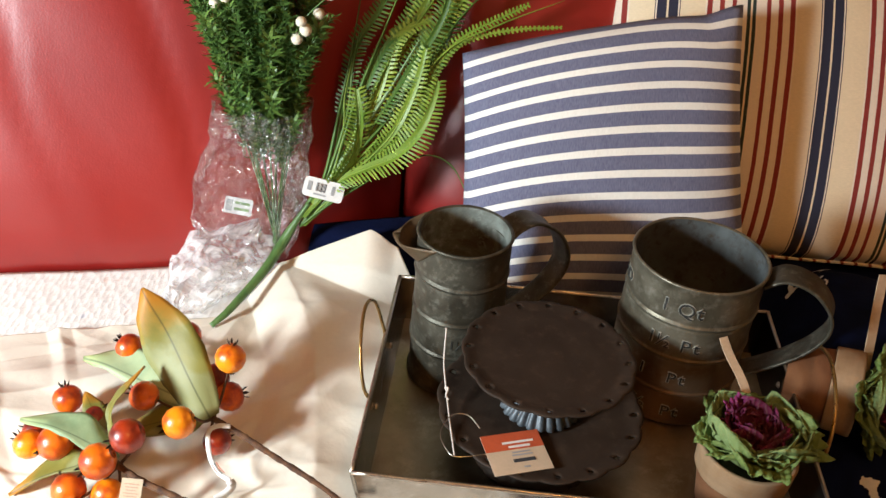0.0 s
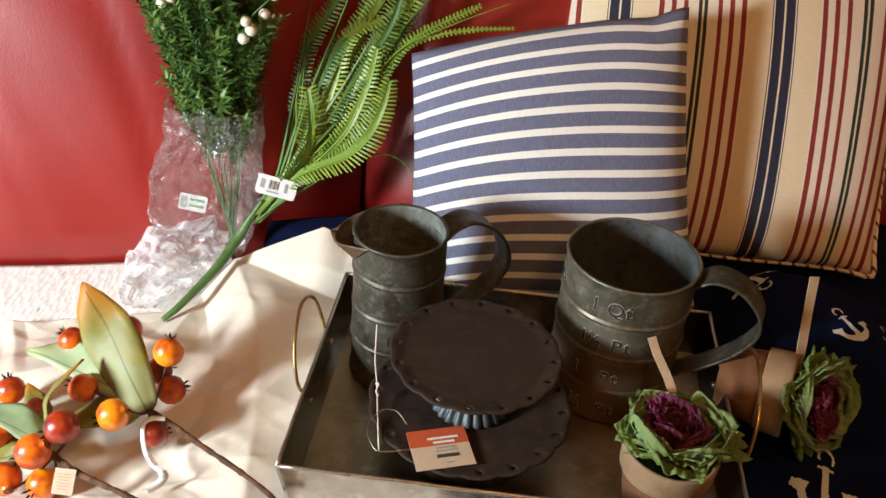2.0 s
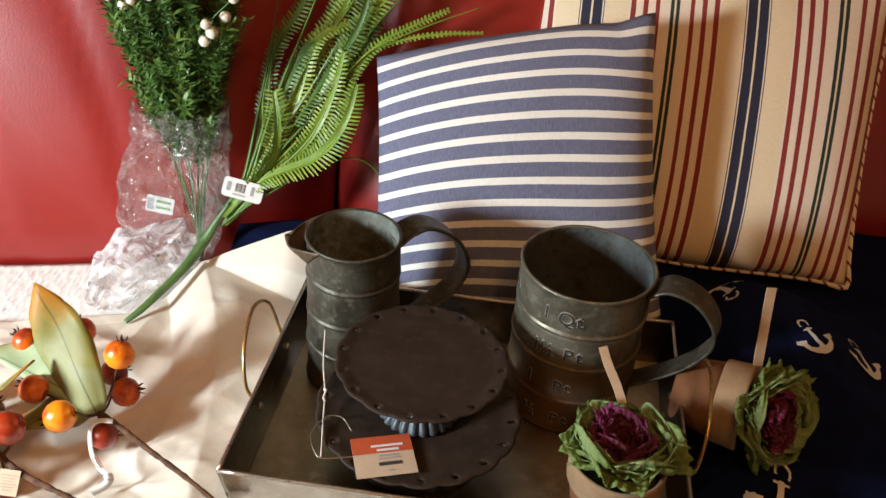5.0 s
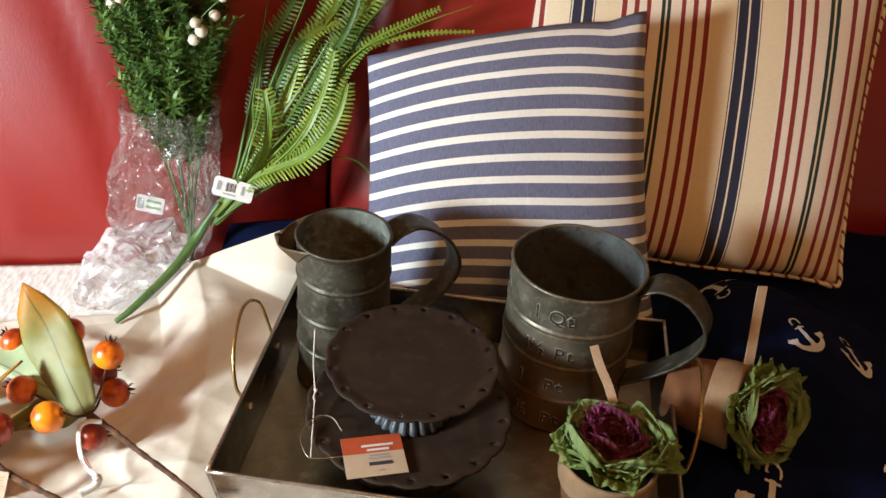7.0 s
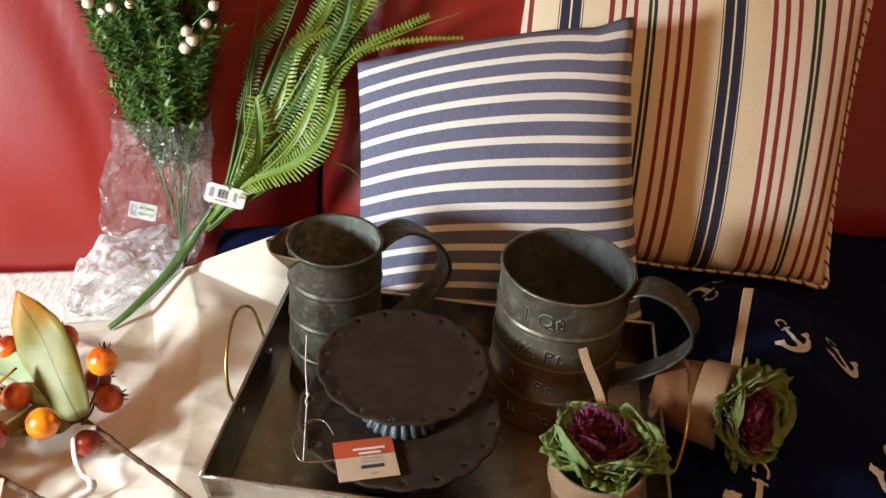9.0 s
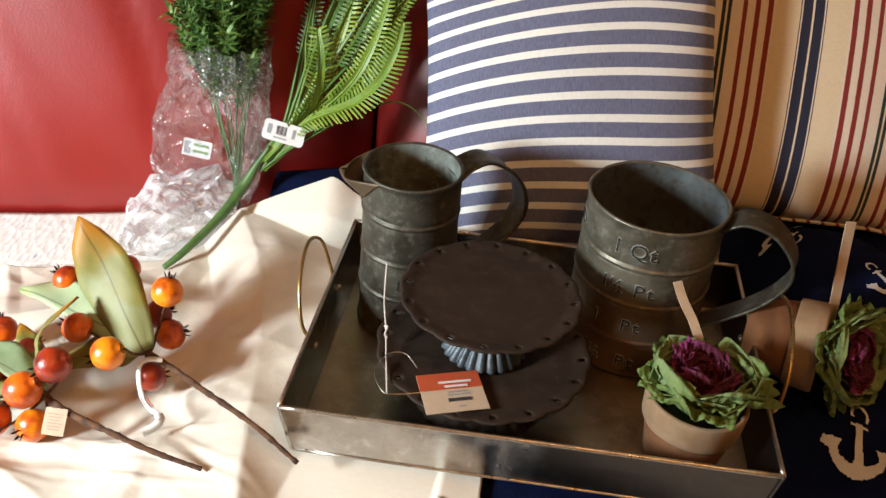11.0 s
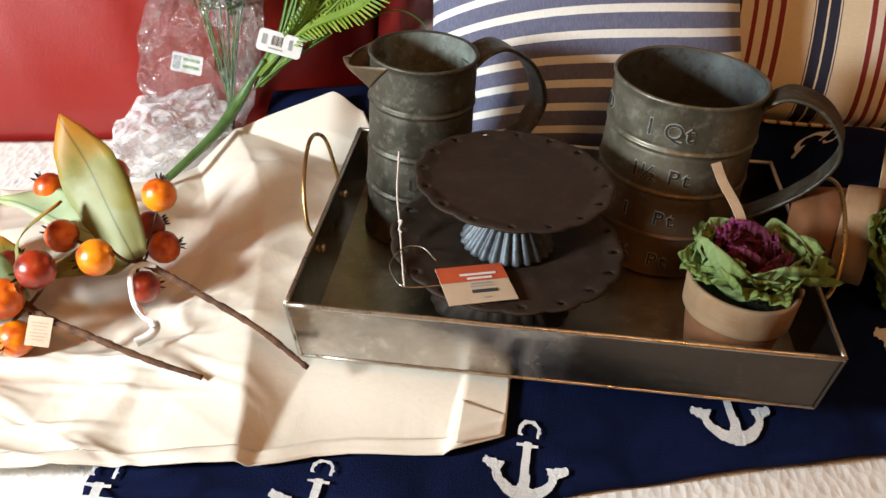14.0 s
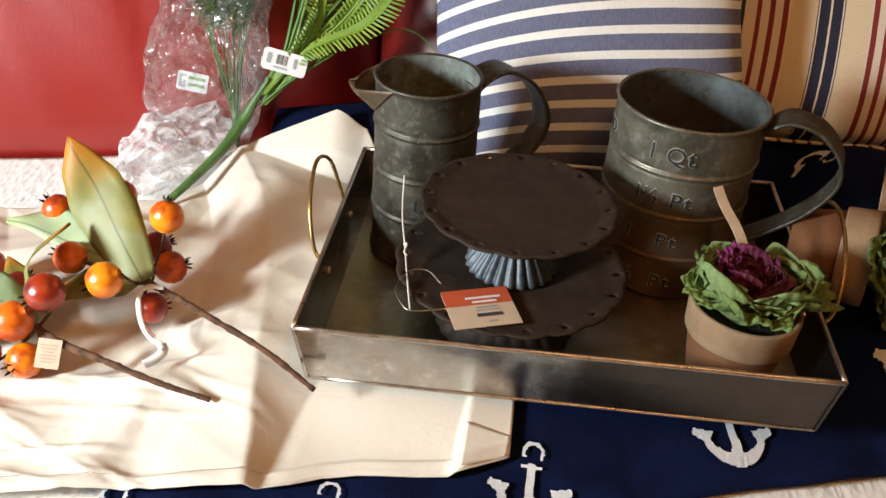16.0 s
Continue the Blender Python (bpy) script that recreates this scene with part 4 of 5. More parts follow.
sprigs = [sprig_mesh(k) for k in range(10)]
AX0, AX1 = Vector((-0.170, 0.856, 0.615)), Vector((-0.172, 0.868, 0.80))
for i in range(300):
    t = rng.random() ** 0.9
    z0 = -0.03 + 0.23 * t
    a = rng.uniform(0, 2 * math.pi)
    rad = (0.024 + 0.028 * step(-0.03, 0.13, z0)) * math.sqrt(rng.random())
    base = AX0 + (AX1 - AX0) * (z0 / 0.185) + Vector((1.12 * rad * math.cos(a), 0.75 * rad * math.sin(a), 0))
    out = Vector((math.cos(a) * 0.36 * rad / 0.06, 0.4 * math.sin(a) * rad / 0.06, 1)) + Vector((rng.uniform(-0.25, 0.25), rng.uniform(-0.3, 0.2), 0))
    o = new("sprig", sprigs[i % 10])
    o.parent = bush
    s = rng.uniform(0.055, 0.085)
    o.matrix_basis = Matrix.Translation(base) @ out.to_track_quat("Z", "Y").to_matrix().to_4x4() @ Matrix.Diagonal((s, s, s, 1))
for k in range(15):
    a = k * 0.7
    p1 = Vector((-0.170 + 0.036 * math.cos(a), 0.860 + 0.022 * math.sin(a), 0.66))
    part("wire_stem", tube([(-0.158 + 0.002 * math.cos(a * 3), 0.838, 0.500), (-0.163 + 0.013 * math.cos(a), 0.846 + 0.008 * math.sin(a), 0.565), p1], 0.0012, 0.0009, 6), M["stem"], bush)
part("main_stem", tube([(-0.158, 0.832, 0.478), (-0.159, 0.840, 0.51), (-0.159, 0.843, 0.53)], 0.0042, 0.0032, 8), M["stem"], bush)
for x, z, s in ((-0.215, 0.787, 5.6), (-0.204, 0.777, 5.4), (-0.190, 0.787, 5.0), (-0.173, 0.791, 4.4), (-0.126, 0.750, 6.0), (-0.1165, 0.761, 6.2), (-0.1195, 0.771, 5.2), (-0.106, 0.774, 5.6), (-0.092, 0.798, 5.0)):
    bm = lathe([(0, -1.0), (0.45, -0.9), (0.85, -0.5), (1.0, 0.05), (0.85, 0.55), (0.5, 0.88), (0.2, 0.97), (0.0, 0.9)], 16)
    o = part("white_berry", bm, M["white_berry"], bush)
    o.matrix_basis = pose(x, 0.806 + 0.02 * rng.random(), z, rng.uniform(-60, 60), rng.uniform(-60, 60), 0) @ Matrix.Diagonal((s / 1000, s / 1000, s / 1000, 1))
for p in (((-0.13, 0.83, 0.74), (-0.125, 0.818, 0.746), (-0.122, 0.816, 0.76), (-0.115, 0.815, 0.775), (-0.095, 0.82, 0.795)), ((-0.21, 0.83, 0.75), (-0.212, 0.82, 0.77), (-0.205, 0.818, 0.785))):
    part("berry_twig", tube(p, 0.0009, 0.0007, 5), M["stem"], bush)


def run(t, values):
    """A smooth run through even steps of values."""
    k = min(max(t, 0.0), 0.9999) * (len(values) - 1)
    i = int(k)
    return values[i] + (values[i + 1] - values[i]) * step(0, 1, k - i)


def sleeve(u, v):
    a = 2 * math.pi * u
    z = 0.478 + 0.186 * v
    left, right = run(v, (-0.243, -0.255, -0.250, -0.240, -0.226, -0.222)), run(v, (-0.150, -0.136, -0.129, -0.126, -0.122, -0.121))
    cx, rx = (left + right) / 2, (right - left) / 2
    cy, ry = 0.838 + 0.016 * v, 0.020 + 0.022 * v
    c = 0.004 * nz(math.cos(a) * 2.2, math.sin(a) * 2.2, v * 5) + 0.007 * (0.3 - abs(nz(math.cos(a) * 4, math.sin(a) * 4, v * 5 + 3))) + 0.0075 * (0.3 - abs(nz(math.cos(a) * 8, math.sin(a) * 8, v * 13)))
    top = 0.012 * nz(a * 2, 5.0) * step(0.8, 1.0, v)
    return (cx + (rx + c) * math.cos(a), cy + (ry + c) * math.sin(a), z + top)


o = part("plastic_sleeve", grid(sleeve, 54, 34, closed_u=True), M["film"], bush, "clear crinkled plastic sleeve", smooth=False)


def sleeve_end(u, v):
    # the loose crumpled lower end, lying forward on the quilt
    a = 2 * math.pi * u
    cx, cy, cz = -0.200 - 0.032 * v, 0.838 - 0.095 * v, 0.492 - 0.014 * v
    rx = 0.047 + 0.008 * math.sin(v * 5) - 0.016 * v * v
    rz = 0.017 - 0.005 * v
    c = 0.010 * nz(math.cos(a) * 2.4 + 4, math.sin(a) * 2.4, v * 4) + 0.006 * (0.3 - abs(nz(math.cos(a) * 3.5, math.sin(a) * 3.5, v * 5))) + 0.0025 * (0.3 - abs(nz(math.cos(a) * 7, math.sin(a) * 7, v * 9)))
    return (cx + (rx + c) * math.cos(a) + 0.2 * c, cy + 0.012 * math.sin(a) + c, max(0.459 + 0.004 * (1 + math.cos(3 * a)), cz + (rz + c) * math.sin(a)))


part("sleeve_end", grid(sleeve_end, 34, 16, closed_u=True), M["film_end"], bush, "crumpled milky plastic end", smooth=False)


def card(name, w, h, parent, m, bars, mat="card", r=0.002, thick=0.0006, label=""):
    """A small card in its own plane, with printed bars (x, y, width, height, ink)."""
    bm = bmesh.new()
    edge = []
    for k, (sx, sy) in enumerate(((1, 1), (-1, 1), (-1, -1), (1, -1))):
        for i in range(5):
            q = math.pi / 2 * (k + i / 4)
            edge.append((sx * (w / 2 - r) + r * math.cos(q), sy * (h / 2 - r) + r * math.sin(q)))
    low, high = ([bm.verts.new((x, y, z)) for x, y in edge] for z in (-thick / 2, thick / 2))
    bm.faces.new(low[::-1])
    bm.faces.new(high)
    for i in range(len(edge)):
        j = (i + 1) % len(edge)
        bm.faces.new((low[i], low[j], high[j], high[i]))
    o = part(name, bm, M[mat], parent, label, smooth=False)
    o.matrix_basis = m
    for x, y, bw, bh, ink in bars:
        b = part("printed_bar", box((bw, bh, 0.0002), (x, y, thick / 2 + 0.0003)), M[ink], o, smooth=False)
    return o


card("price_label", 0.030, 0.019, bush, frame_m((-0.196, 0.826, 0.548), (0.97, 0.15, -0.20), (0.18, 0.25, 0.95)), [(-0.010, 0.0, 0.007, 0.013, "grey_ink"), (0.004, 0.004, 0.016, 0.003, "green_ink"), (0.004, -0.003, 0.016, 0.003, "green_ink")], label="small printed label inside the sleeve").matrix_basis @= pose(0, 0, 0, 90, 0, 0)

# fern bunch
fern = thing("artificial_fern", "bunch of bright green artificial fern fronds on one stem", "artificial plant")
part("main_stem", sweep(smooth_path([(-0.198, 0.716, 0.4685), (-0.183, 0.735, 0.478), (-0.160, 0.785, 0.494), (-0.146, 0.818, 0.512), (-0.133, 0.829, 0.535), (-0.120, 0.836, 0.556)], 8),
                        lambda t: ring_section((0.0030 + 0.0028 * min(1.0, t / 0.55) - 0.0038 * step(0.55, 1.0, t)) * (1 + 0.10 * nz(t * 40, 3.0)), 10)), M["stem"], fern, "thick green plastic stem")
CROWN = Vector((-0.128, 0.833, 0.540))
FN = Vector((0.25, -1, 0.45)).normalized()


def back_point(x, z, lift=0.0):
    """A point on the leaning plane of the fern bunch, lifted off it towards the room."""
    return Vector((x, CROWN.y + 0.27 * (x - CROWN.x) + 0.33 * (z - CROWN.z), z)) + FN * lift


def frond(points, length, gap, mat, start, middle, lift):
    """A midrib from the crown through (x, z) points, with a solid middle and a comb of blunt leaflets on both sides."""
    r = random.Random(repr(points))
    pts = [back_point(x, z, lift * min(1.0, 0.4 + 0.2 * k)) for k, (x, z) in enumerate(points)]
    rib = smooth_path([CROWN + Vector((r.uniform(-0.004, 0.004), r.uniform(-0.003, 0.003), 0)), CROWN.lerp(pts[0], 0.6), *pts], 12)
    at = [0.0]
    for a, b in zip(rib, rib[1:]):
        at.append(at[-1] + (b - a).length)
    total = at[-1]

    def spot(q):
        i = min(max(j for j in range(len(rib) - 1) if at[j] <= q + 1e-9), len(rib) - 2)
        return rib[i].lerp(rib[i + 1], (q - at[i]) / (at[i + 1] - at[i])), (rib[min(i + 2, len(rib) - 1)] - rib[max(i - 1, 0)]).normalized()

    def reach(t):
        return length * (0.30 + 0.70 * math.sin(math.pi * min(1.0, 0.16 + 0.80 * t)) ** 0.8)
    bm = sweep(rib, lambda t: ring_section(0.0014 * (1 - t) + 0.0005, 5))
    count = int((1 - start) * total / gap)
    twist = r.uniform(-0.5, 0.5)
    last = None
    for k in range(count + 1):
        t = k / count
        p, d = spot((start + (1 - start) * t * 0.999) * total)
        turn = twist + 0.5 * math.sin(3.0 * t + twist * 5)
        side = (d.cross(FN).normalized() * math.cos(turn) + FN * math.sin(turn)).normalized()
        face = side.cross(d).normalized()
        ln = reach(t) * r.uniform(0.92, 1.06)
        row = [bm.verts.new(p + side * (s * middle * ln) + face * (0.10 * ln * abs(s))) for s in (-1, 0, 1)]
        if last:
            for i in (0, 1):
                bm.faces.new((last[i], last[i + 1], row[i + 1], row[i]))
        last = row
        for s in (-1, 1):
            out = (side * s + d * (0.22 + 0.12 * r.random()) - face * r.uniform(-0.05, 0.30)).normalized()
            foot = p + side * (s * middle * ln * 0.8) + face * 0.08 * ln
            tip = foot + out * ln * (1 - 0.75 * middle)
            w = gap * 0.29
            a, b, c, e = foot - d * w, foot + d * w, tip + d * w * 0.55, tip - d * w * 0.55
            m = foot.lerp(tip, 0.55) + face * 0.04 * ln
            v = [bm.verts.new(q) for q in (a, b, m + d * w, c, e, m - d * w)]
            bm.faces.new((v[0], v[1], v[2], v[5]))
            bm.faces.new((v[5], v[2], v[3], v[4]))
    return part("frond", bm, M[mat], fern, smooth=False)


def fern_blade(points, width, mat):
    rib = smooth_path([CROWN, CROWN.lerp(back_point(*points[0], 0.003), 0.5), *[back_point(x, z, 0.006) for x, z in points]], 8)
    return part("grass_blade", sweep(rib, lambda t: [(-width * (1 - t * t) - 0.0004, 0), (0, 0.0007), (width * (1 - t * t) + 0.0004, 0), (0, -0.0004)], up=FN), M[mat], fern)


frond([(-0.093, 0.580), (-0.079, 0.602), (-0.075, 0.623), (-0.075, 0.646), (-0.080, 0.672)], 0.0205, 0.0043, "fern", 0.30, 0.23, 0.014)
frond([(-0.087, 0.580), (-0.061, 0.591), (-0.035, 0.602), (-0.014, 0.624), (-0.002, 0.651), (0.004, 0.680)], 0.0200, 0.0043, "fern", 0.22, 0.25, 0.016)
frond([(-0.056, 0.605), (-0.037, 0.629), (-0.024, 0.659), (-0.016, 0.689), (-0.012, 0.712)], 0.0140, 0.0045, "fern", 0.42, 0.30, 0.012)
frond([(-0.092, 0.593), (-0.079, 0.638), (-0.067, 0.682), (-0.050, 0.717), (-0.022, 0.741)], 0.0120, 0.0045, "fern_dark", 0.45, 0.33, 0.004)
frond([(-0.080, 0.605), (-0.057, 0.665), (-0.046, 0.714), (-0.030, 0.733), (-0.008, 0.740)], 0.0130, 0.0046, "fern", 0.45, 0.33, 0.006)
frond([(-0.068, 0.599), (-0.022, 0.630), (-0.000, 0.689), (0.024, 0.721), (0.063, 0.742), (0.093, 0.756)], 0.0080, 0.0043, "fern", 0.40, 0.19, 0.004)
frond([(-0.080, 0.599), (-0.027, 0.689), (-0.004, 0.726), (0.007, 0.758), (0.011, 0.802)], 0.0150, 0.0043, "fern_dark", 0.40, 0.22, 0.008)
frond([(-0.098, 0.599), (-0.090, 0.664), (-0.081, 0.716), (-0.061, 0.750), (-0.041, 0.795)], 0.0130, 0.0045, "fern_dark", 0.42, 0.25, 0.000)
frond([(-0.069, 0.611), (-0.026, 0.683), (0.002, 0.735), (0.028, 0.769), (0.046, 0.814)], 0.0140, 0.0044, "fern", 0.45, 0.25, 0.000)
frond([(-0.057, 0.611), (-0.013, 0.659), (0.013, 0.707), (0.044, 0.724), (0.088, 0.732), (0.132, 0.734)], 0.0045, 0.0049, "fern", 0.45, 0.30, 0.002)
frond([(-0.080, 0.611), (-0.050, 0.682), (-0.025, 0.734), (-0.010, 0.768), (-0.003, 0.812)], 0.0130, 0.0044, "fern", 0.42, 0.28, -0.004)
frond([(-0.086, 0.611), (-0.067, 0.676), (-0.041, 0.723), (-0.021, 0.762), (-0.015, 0.817)], 0.0120, 0.0046, "fern_dark", 0.40, 0.28, -0.008)
frond([(-0.063, 0.617), (-0.031, 0.665), (0.002, 0.701), (0.020, 0.752), (0.033, 0.803)], 0.0130, 0.0044, "fern_dark", 0.42, 0.28, -0.006)
frond([(-0.073, 0.590), (-0.044, 0.602), (-0.022, 0.633), (-0.010, 0.660), (-0.003, 0.683)], 0.0140, 0.0045, "fern_dark", 0.35, 0.28, 0.000)
fern_blade([(-0.097, 0.587), (-0.049, 0.665), (-0.033, 0.694), (-0.018, 0.722)], 0.0021, "fern_pale")
fern_blade([(-0.046, 0.629), (0.007, 0.706), (0.064, 0.736), (0.131, 0.761)], 0.0015, "fern")
fern_blade([(-0.106, 0.584), (-0.095, 0.653), (-0.087, 0.710), (-0.080, 0.777)], 0.0020, "fern_dark")
fern_blade([(-0.102, 0.587), (-0.087, 0.647), (-0.085, 0.688), (-0.080, 0.733)], 0.0022, "fern_dark")
fern_blade([(-0.097, 0.593), (-0.078, 0.665), (-0.054, 0.734), (-0.035, 0.790)], 0.0025, "fern_dark")
fern_blade([(-0.091, 0.593), (-0.051, 0.694), (-0.009, 0.757), (0.015, 0.808)], 0.0025, "fern")
fern_blade([(-0.080, 0.599), (-0.025, 0.665), (0.016, 0.735), (0.069, 0.793)], 0.0020, "fern_dark")
fern_blade([(-0.099, 0.582), (-0.090, 0.629), (-0.091, 0.664), (-0.086, 0.699)], 0.0020, "fern")
part("stray_tendril", tube([(-0.03, 0.89, 0.585), (0.002, 0.90, 0.596), (0.030, 0.902, 0.584), (0.050, 0.892, 0.556)], 0.0011, 0.0006, 5), M["fern_dark"], fern)
for k in range(12):
    foot = CROWN + Vector((0.003 * math.cos(k * 2.1), 0.003 * math.sin(k * 2.1), -0.012))
    end = back_point(-0.100 + 0.0038 * k, 0.602 - 0.0022 * k, 0.004 + 0.001 * (k % 4))
    part("frond_stalk", tube([foot, foot.lerp(end, 0.4) + Vector((0.003 * math.cos(k), 0, 0.003 * math.sin(k * 3))), end], 0.0017, 0.0012, 6), M["fern_dark" if k % 3 else "fern"], fern)
bars = [(-0.008 + 0.0014 * i, 0.0015, (0.0005, 0.0009, 0.0004)[i % 3], 0.0095, "ink") for i in range(8)] + [(0.0105, 0.001, 0.0035, 0.010, "grey_ink"), (-0.003, -0.0065, 0.014, 0.0016, "grey_ink"), (-0.0155, 0.001, 0.0045, 0.010, "grey_ink")]
card("price_label", 0.044, 0.0215, fern, frame_m((-0.1045, 0.839, 0.573), (0.96, 0.12, -0.24), (0.2, 0.45, 0.87)) @ pose(0, 0, 0, 90, 0, 0), bars, r=0.004, label="white barcode label folded round the stalks")

# ---- berry sprays ----


def berry_skin(name, light, deep, blush):
    """Painted skin: a lighter ground clouded with a deeper tone, darkest round the calyx."""
    m = Nodes(name)
    n = m.noise(1.1, 3, 0.55)
    cloud = m.math("ADD", m.math("MULTIPLY", m.axis(2), 0.16), n)
    col = m.ramp(cloud, [(0.42, light), (0.60, deep), (0.78, blush)])
    return m.out(col, 0.30, 0.0, m.bump(m.noise(9.0, 3), 0.10, 0.05), Coat_Weight=0.3, Coat_Roughness=0.12)


BERRY = {
    "o": berry_skin("orange_berry", (0.90, 0.27, 0.006), (0.78, 0.16, 0.004), (0.42, 0.045, 0.005)),
    "r": berry_skin("amber_red_berry", (0.72, 0.13, 0.004), (0.45, 0.05, 0.004), (0.20, 0.016, 0.005)),
    "d": berry_skin("dark_red_berry", (0.34, 0.030, 0.005), (0.20, 0.014, 0.006), (0.075, 0.008, 0.006)),
}
M["twig"] = simple("brown_twig", (0.045, 0.015, 0.006), (0.150, 0.062, 0.022), 150, 0.8, 0.0, 0.8, 0.0015, 6)
M["calyx"] = simple("dark_calyx", (0.030, 0.014, 0.010), (0.05, 0.025, 0.015), 90, 0.7)
M["leaf_green"] = leaf_mat("olive_leaf", (0.115, 0.105, 0.016), (0.195, 0.175, 0.036), (0.38, 0.150, 0.012), 0.80, pale=(0.215, 0.215, 0.085))
M["leaf_pale"] = leaf_mat("pale_leaf", (0.20, 0.27, 0.14), (0.36, 0.43, 0.25), (0.30, 0.34, 0.14), 0.9)
M["tan_tag"] = simple("tan_paper_tag", (0.62, 0.47, 0.33), (0.56, 0.42, 0.29), 60, 0.7)
M["red_ink"] = simple("orange_red_ink", (0.52, 0.085, 0.028), (0.56, 0.10, 0.035), 60, 0.6)
M["tag_text"] = simple("faint_red_text", (0.50, 0.30, 0.22), (0.46, 0.28, 0.2), 60, 0.7)

berry_bm = lathe([(0, -1.0), (0.30, -0.96), (0.62, -0.80), (0.88, -0.48), (1.0, -0.02), (0.92, 0.42), (0.68, 0.76), (0.36, 0.93), (0.18, 0.955), (0.0, 0.93)], 28)
berry_me = {}
for tone, skin in BERRY.items():
    berry_me[tone] = bpy.data.meshes.new("berry")
    berry_bm.to_mesh(berry_me[tone])
    berry_me[tone].shade_smooth()
    berry_me[tone].materials.append(skin)
berry_bm.free()


def calyx_mesh():
    bm = bmesh.new()
    for k in range(6):
        a = k * math.pi / 3 + 0.2
        d = Vector((math.cos(a), math.sin(a), 0))
        base, top = d * 0.20 + Vector((0, 0, 0.9)), d * 0.42 + Vector((0, 0, 1.32))
        blade(bm, base, top, 0.17, d, 0.1)
    bmesh.ops.solidify(bm, geom=bm.faces[:], thickness=0.03)
    me = bpy.data.meshes.new("calyx")
    bm.to_mesh(me)
    bm.free()
    me.materials.append(M["calyx"])
    return me


calyx_me = calyx_mesh()


def spray(label, stem, node, tones, berries, leaves):
    sp = thing("berry_spray", label, "berry branch", "berry sprays on the paper")
    part("main_twig", sweep(smooth_path(stem, 14), lambda t: ring_section((0.0019 + 0.0012 * t) * (1 + 0.45 * nz(t * 37, stem[0][0] * 40)), 8)), M["twig"], sp, "rough brown twig")
    N = Vector(node)
    for tone, (x, y, z, r, direction) in zip(tones, berries):
        c = Vector((x, y, z))
        d = Vector(direction).normalized()
        b = new("berry", berry_me[tone])
        b.parent = sp
        b.matrix_basis = Matrix.Translation(c) @ d.to_track_quat("Z", "Y").to_matrix().to_4x4() @ Matrix.Diagonal((r, r, r * 0.96, 1))
        k = new("calyx", calyx_me)
        k.parent = b
        foot = c - d * r * 0.95
        mid = N.lerp(foot, 0.55) - Vector((0, 0, 0.004))
        part("berry_stalk", tube([N, mid, foot], 0.0014, 0.0011, 6), M["twig"], sp)
    for base, mid, tip, width, mat, turn in leaves:
        pts = smooth_path([base, mid, tip], 8)
        ln = (Vector(tip) - Vector(base)).length
        m = frame_m(base, Vector(tip) - Vector(base), (0.1, -0.35, 0.9)) @ Matrix.Rotation(radians(turn), 4, "X")
        inv = m.inverted()
        loc = [inv @ p for p in pts]

        def f(u, v, loc=loc, width=width, ln=ln):
            i = min(int(u * (len(loc) - 1)), len(loc) - 2)
            p = loc[i].lerp(loc[i + 1], u * (len(loc) - 1) - i) / ln
            s = 2 * v - 1
            w = width / ln * (math.sin(math.pi * min(1, u * 0.93 + 0.05)) ** 0.75) * (1.02 - 0.45 * u) * 0.62 * (1 + 0.10 * nz(u * 7 + s * 3, ln * 60))
            return (p.x, p.y + s * w, p.z - 0.16 * w * s * s + 0.05 * abs(s) ** 1.3 * w + 0.016 * math.sin(u * 9 + s * 2) + 0.02 * abs(s) * nz(u * 6, s * 2, ln * 70))
        o = part("leaf", grid(f, 22, 8), M[mat], sp, "olive leaf turning orange at the tip" if mat == "leaf_green" else "pale green leaf")
        o.matrix_basis = m @ Matrix.Diagonal((ln, ln, ln, 1))
        o.modifiers.new("thickness", "SOLIDIFY").thickness = 0.004
    return sp


spray_a = spray(
    "artificial orange berry spray with olive leaves and tag", [(0.005, 0.472, 0.4915), (-0.035, 0.490, 0.507), (-0.085, 0.515, 0.512), (-0.120, 0.536, 0.511), (-0.150, 0.552, 0.509)], (-0.142, 0.548, 0.509), "rodrodrr",
    [(-0.180, 0.605, 0.549, 0.0130, (-0.4, 0.3, 1)), (-0.135, 0.584, 0.548, 0.0135, (0.1, 0.5, 1)), (-0.159, 0.611, 0.498, 0.0130, (0.8, 0.6, 0.2)), (-0.143, 0.597, 0.489, 0.0138, (0.9, 0.3, 0.2)),
     (-0.160, 0.519, 0.531, 0.0138, (-0.9, -0.2, -0.4)), (-0.137, 0.539, 0.4925, 0.0125, (0.5, 0.6, -0.2)), (-0.231, 0.598, 0.534, 0.0125, (-0.9, 0.2, 0.6)), (-0.203, 0.554, 0.521, 0.0130, (-1, 0.2, 0.1))],
    [((-0.144, 0.546, 0.512), (-0.190, 0.584, 0.560), (-0.216, 0.606, 0.596), 0.050, "leaf_green", -28), ((-0.160, 0.556, 0.514), (-0.225, 0.580, 0.534), (-0.268, 0.584, 0.528), 0.032, "leaf_pale", 0),
     ((-0.150, 0.552, 0.508), (-0.182, 0.540, 0.512), (-0.222, 0.520, 0.500), 0.038, "leaf_green", 20)])
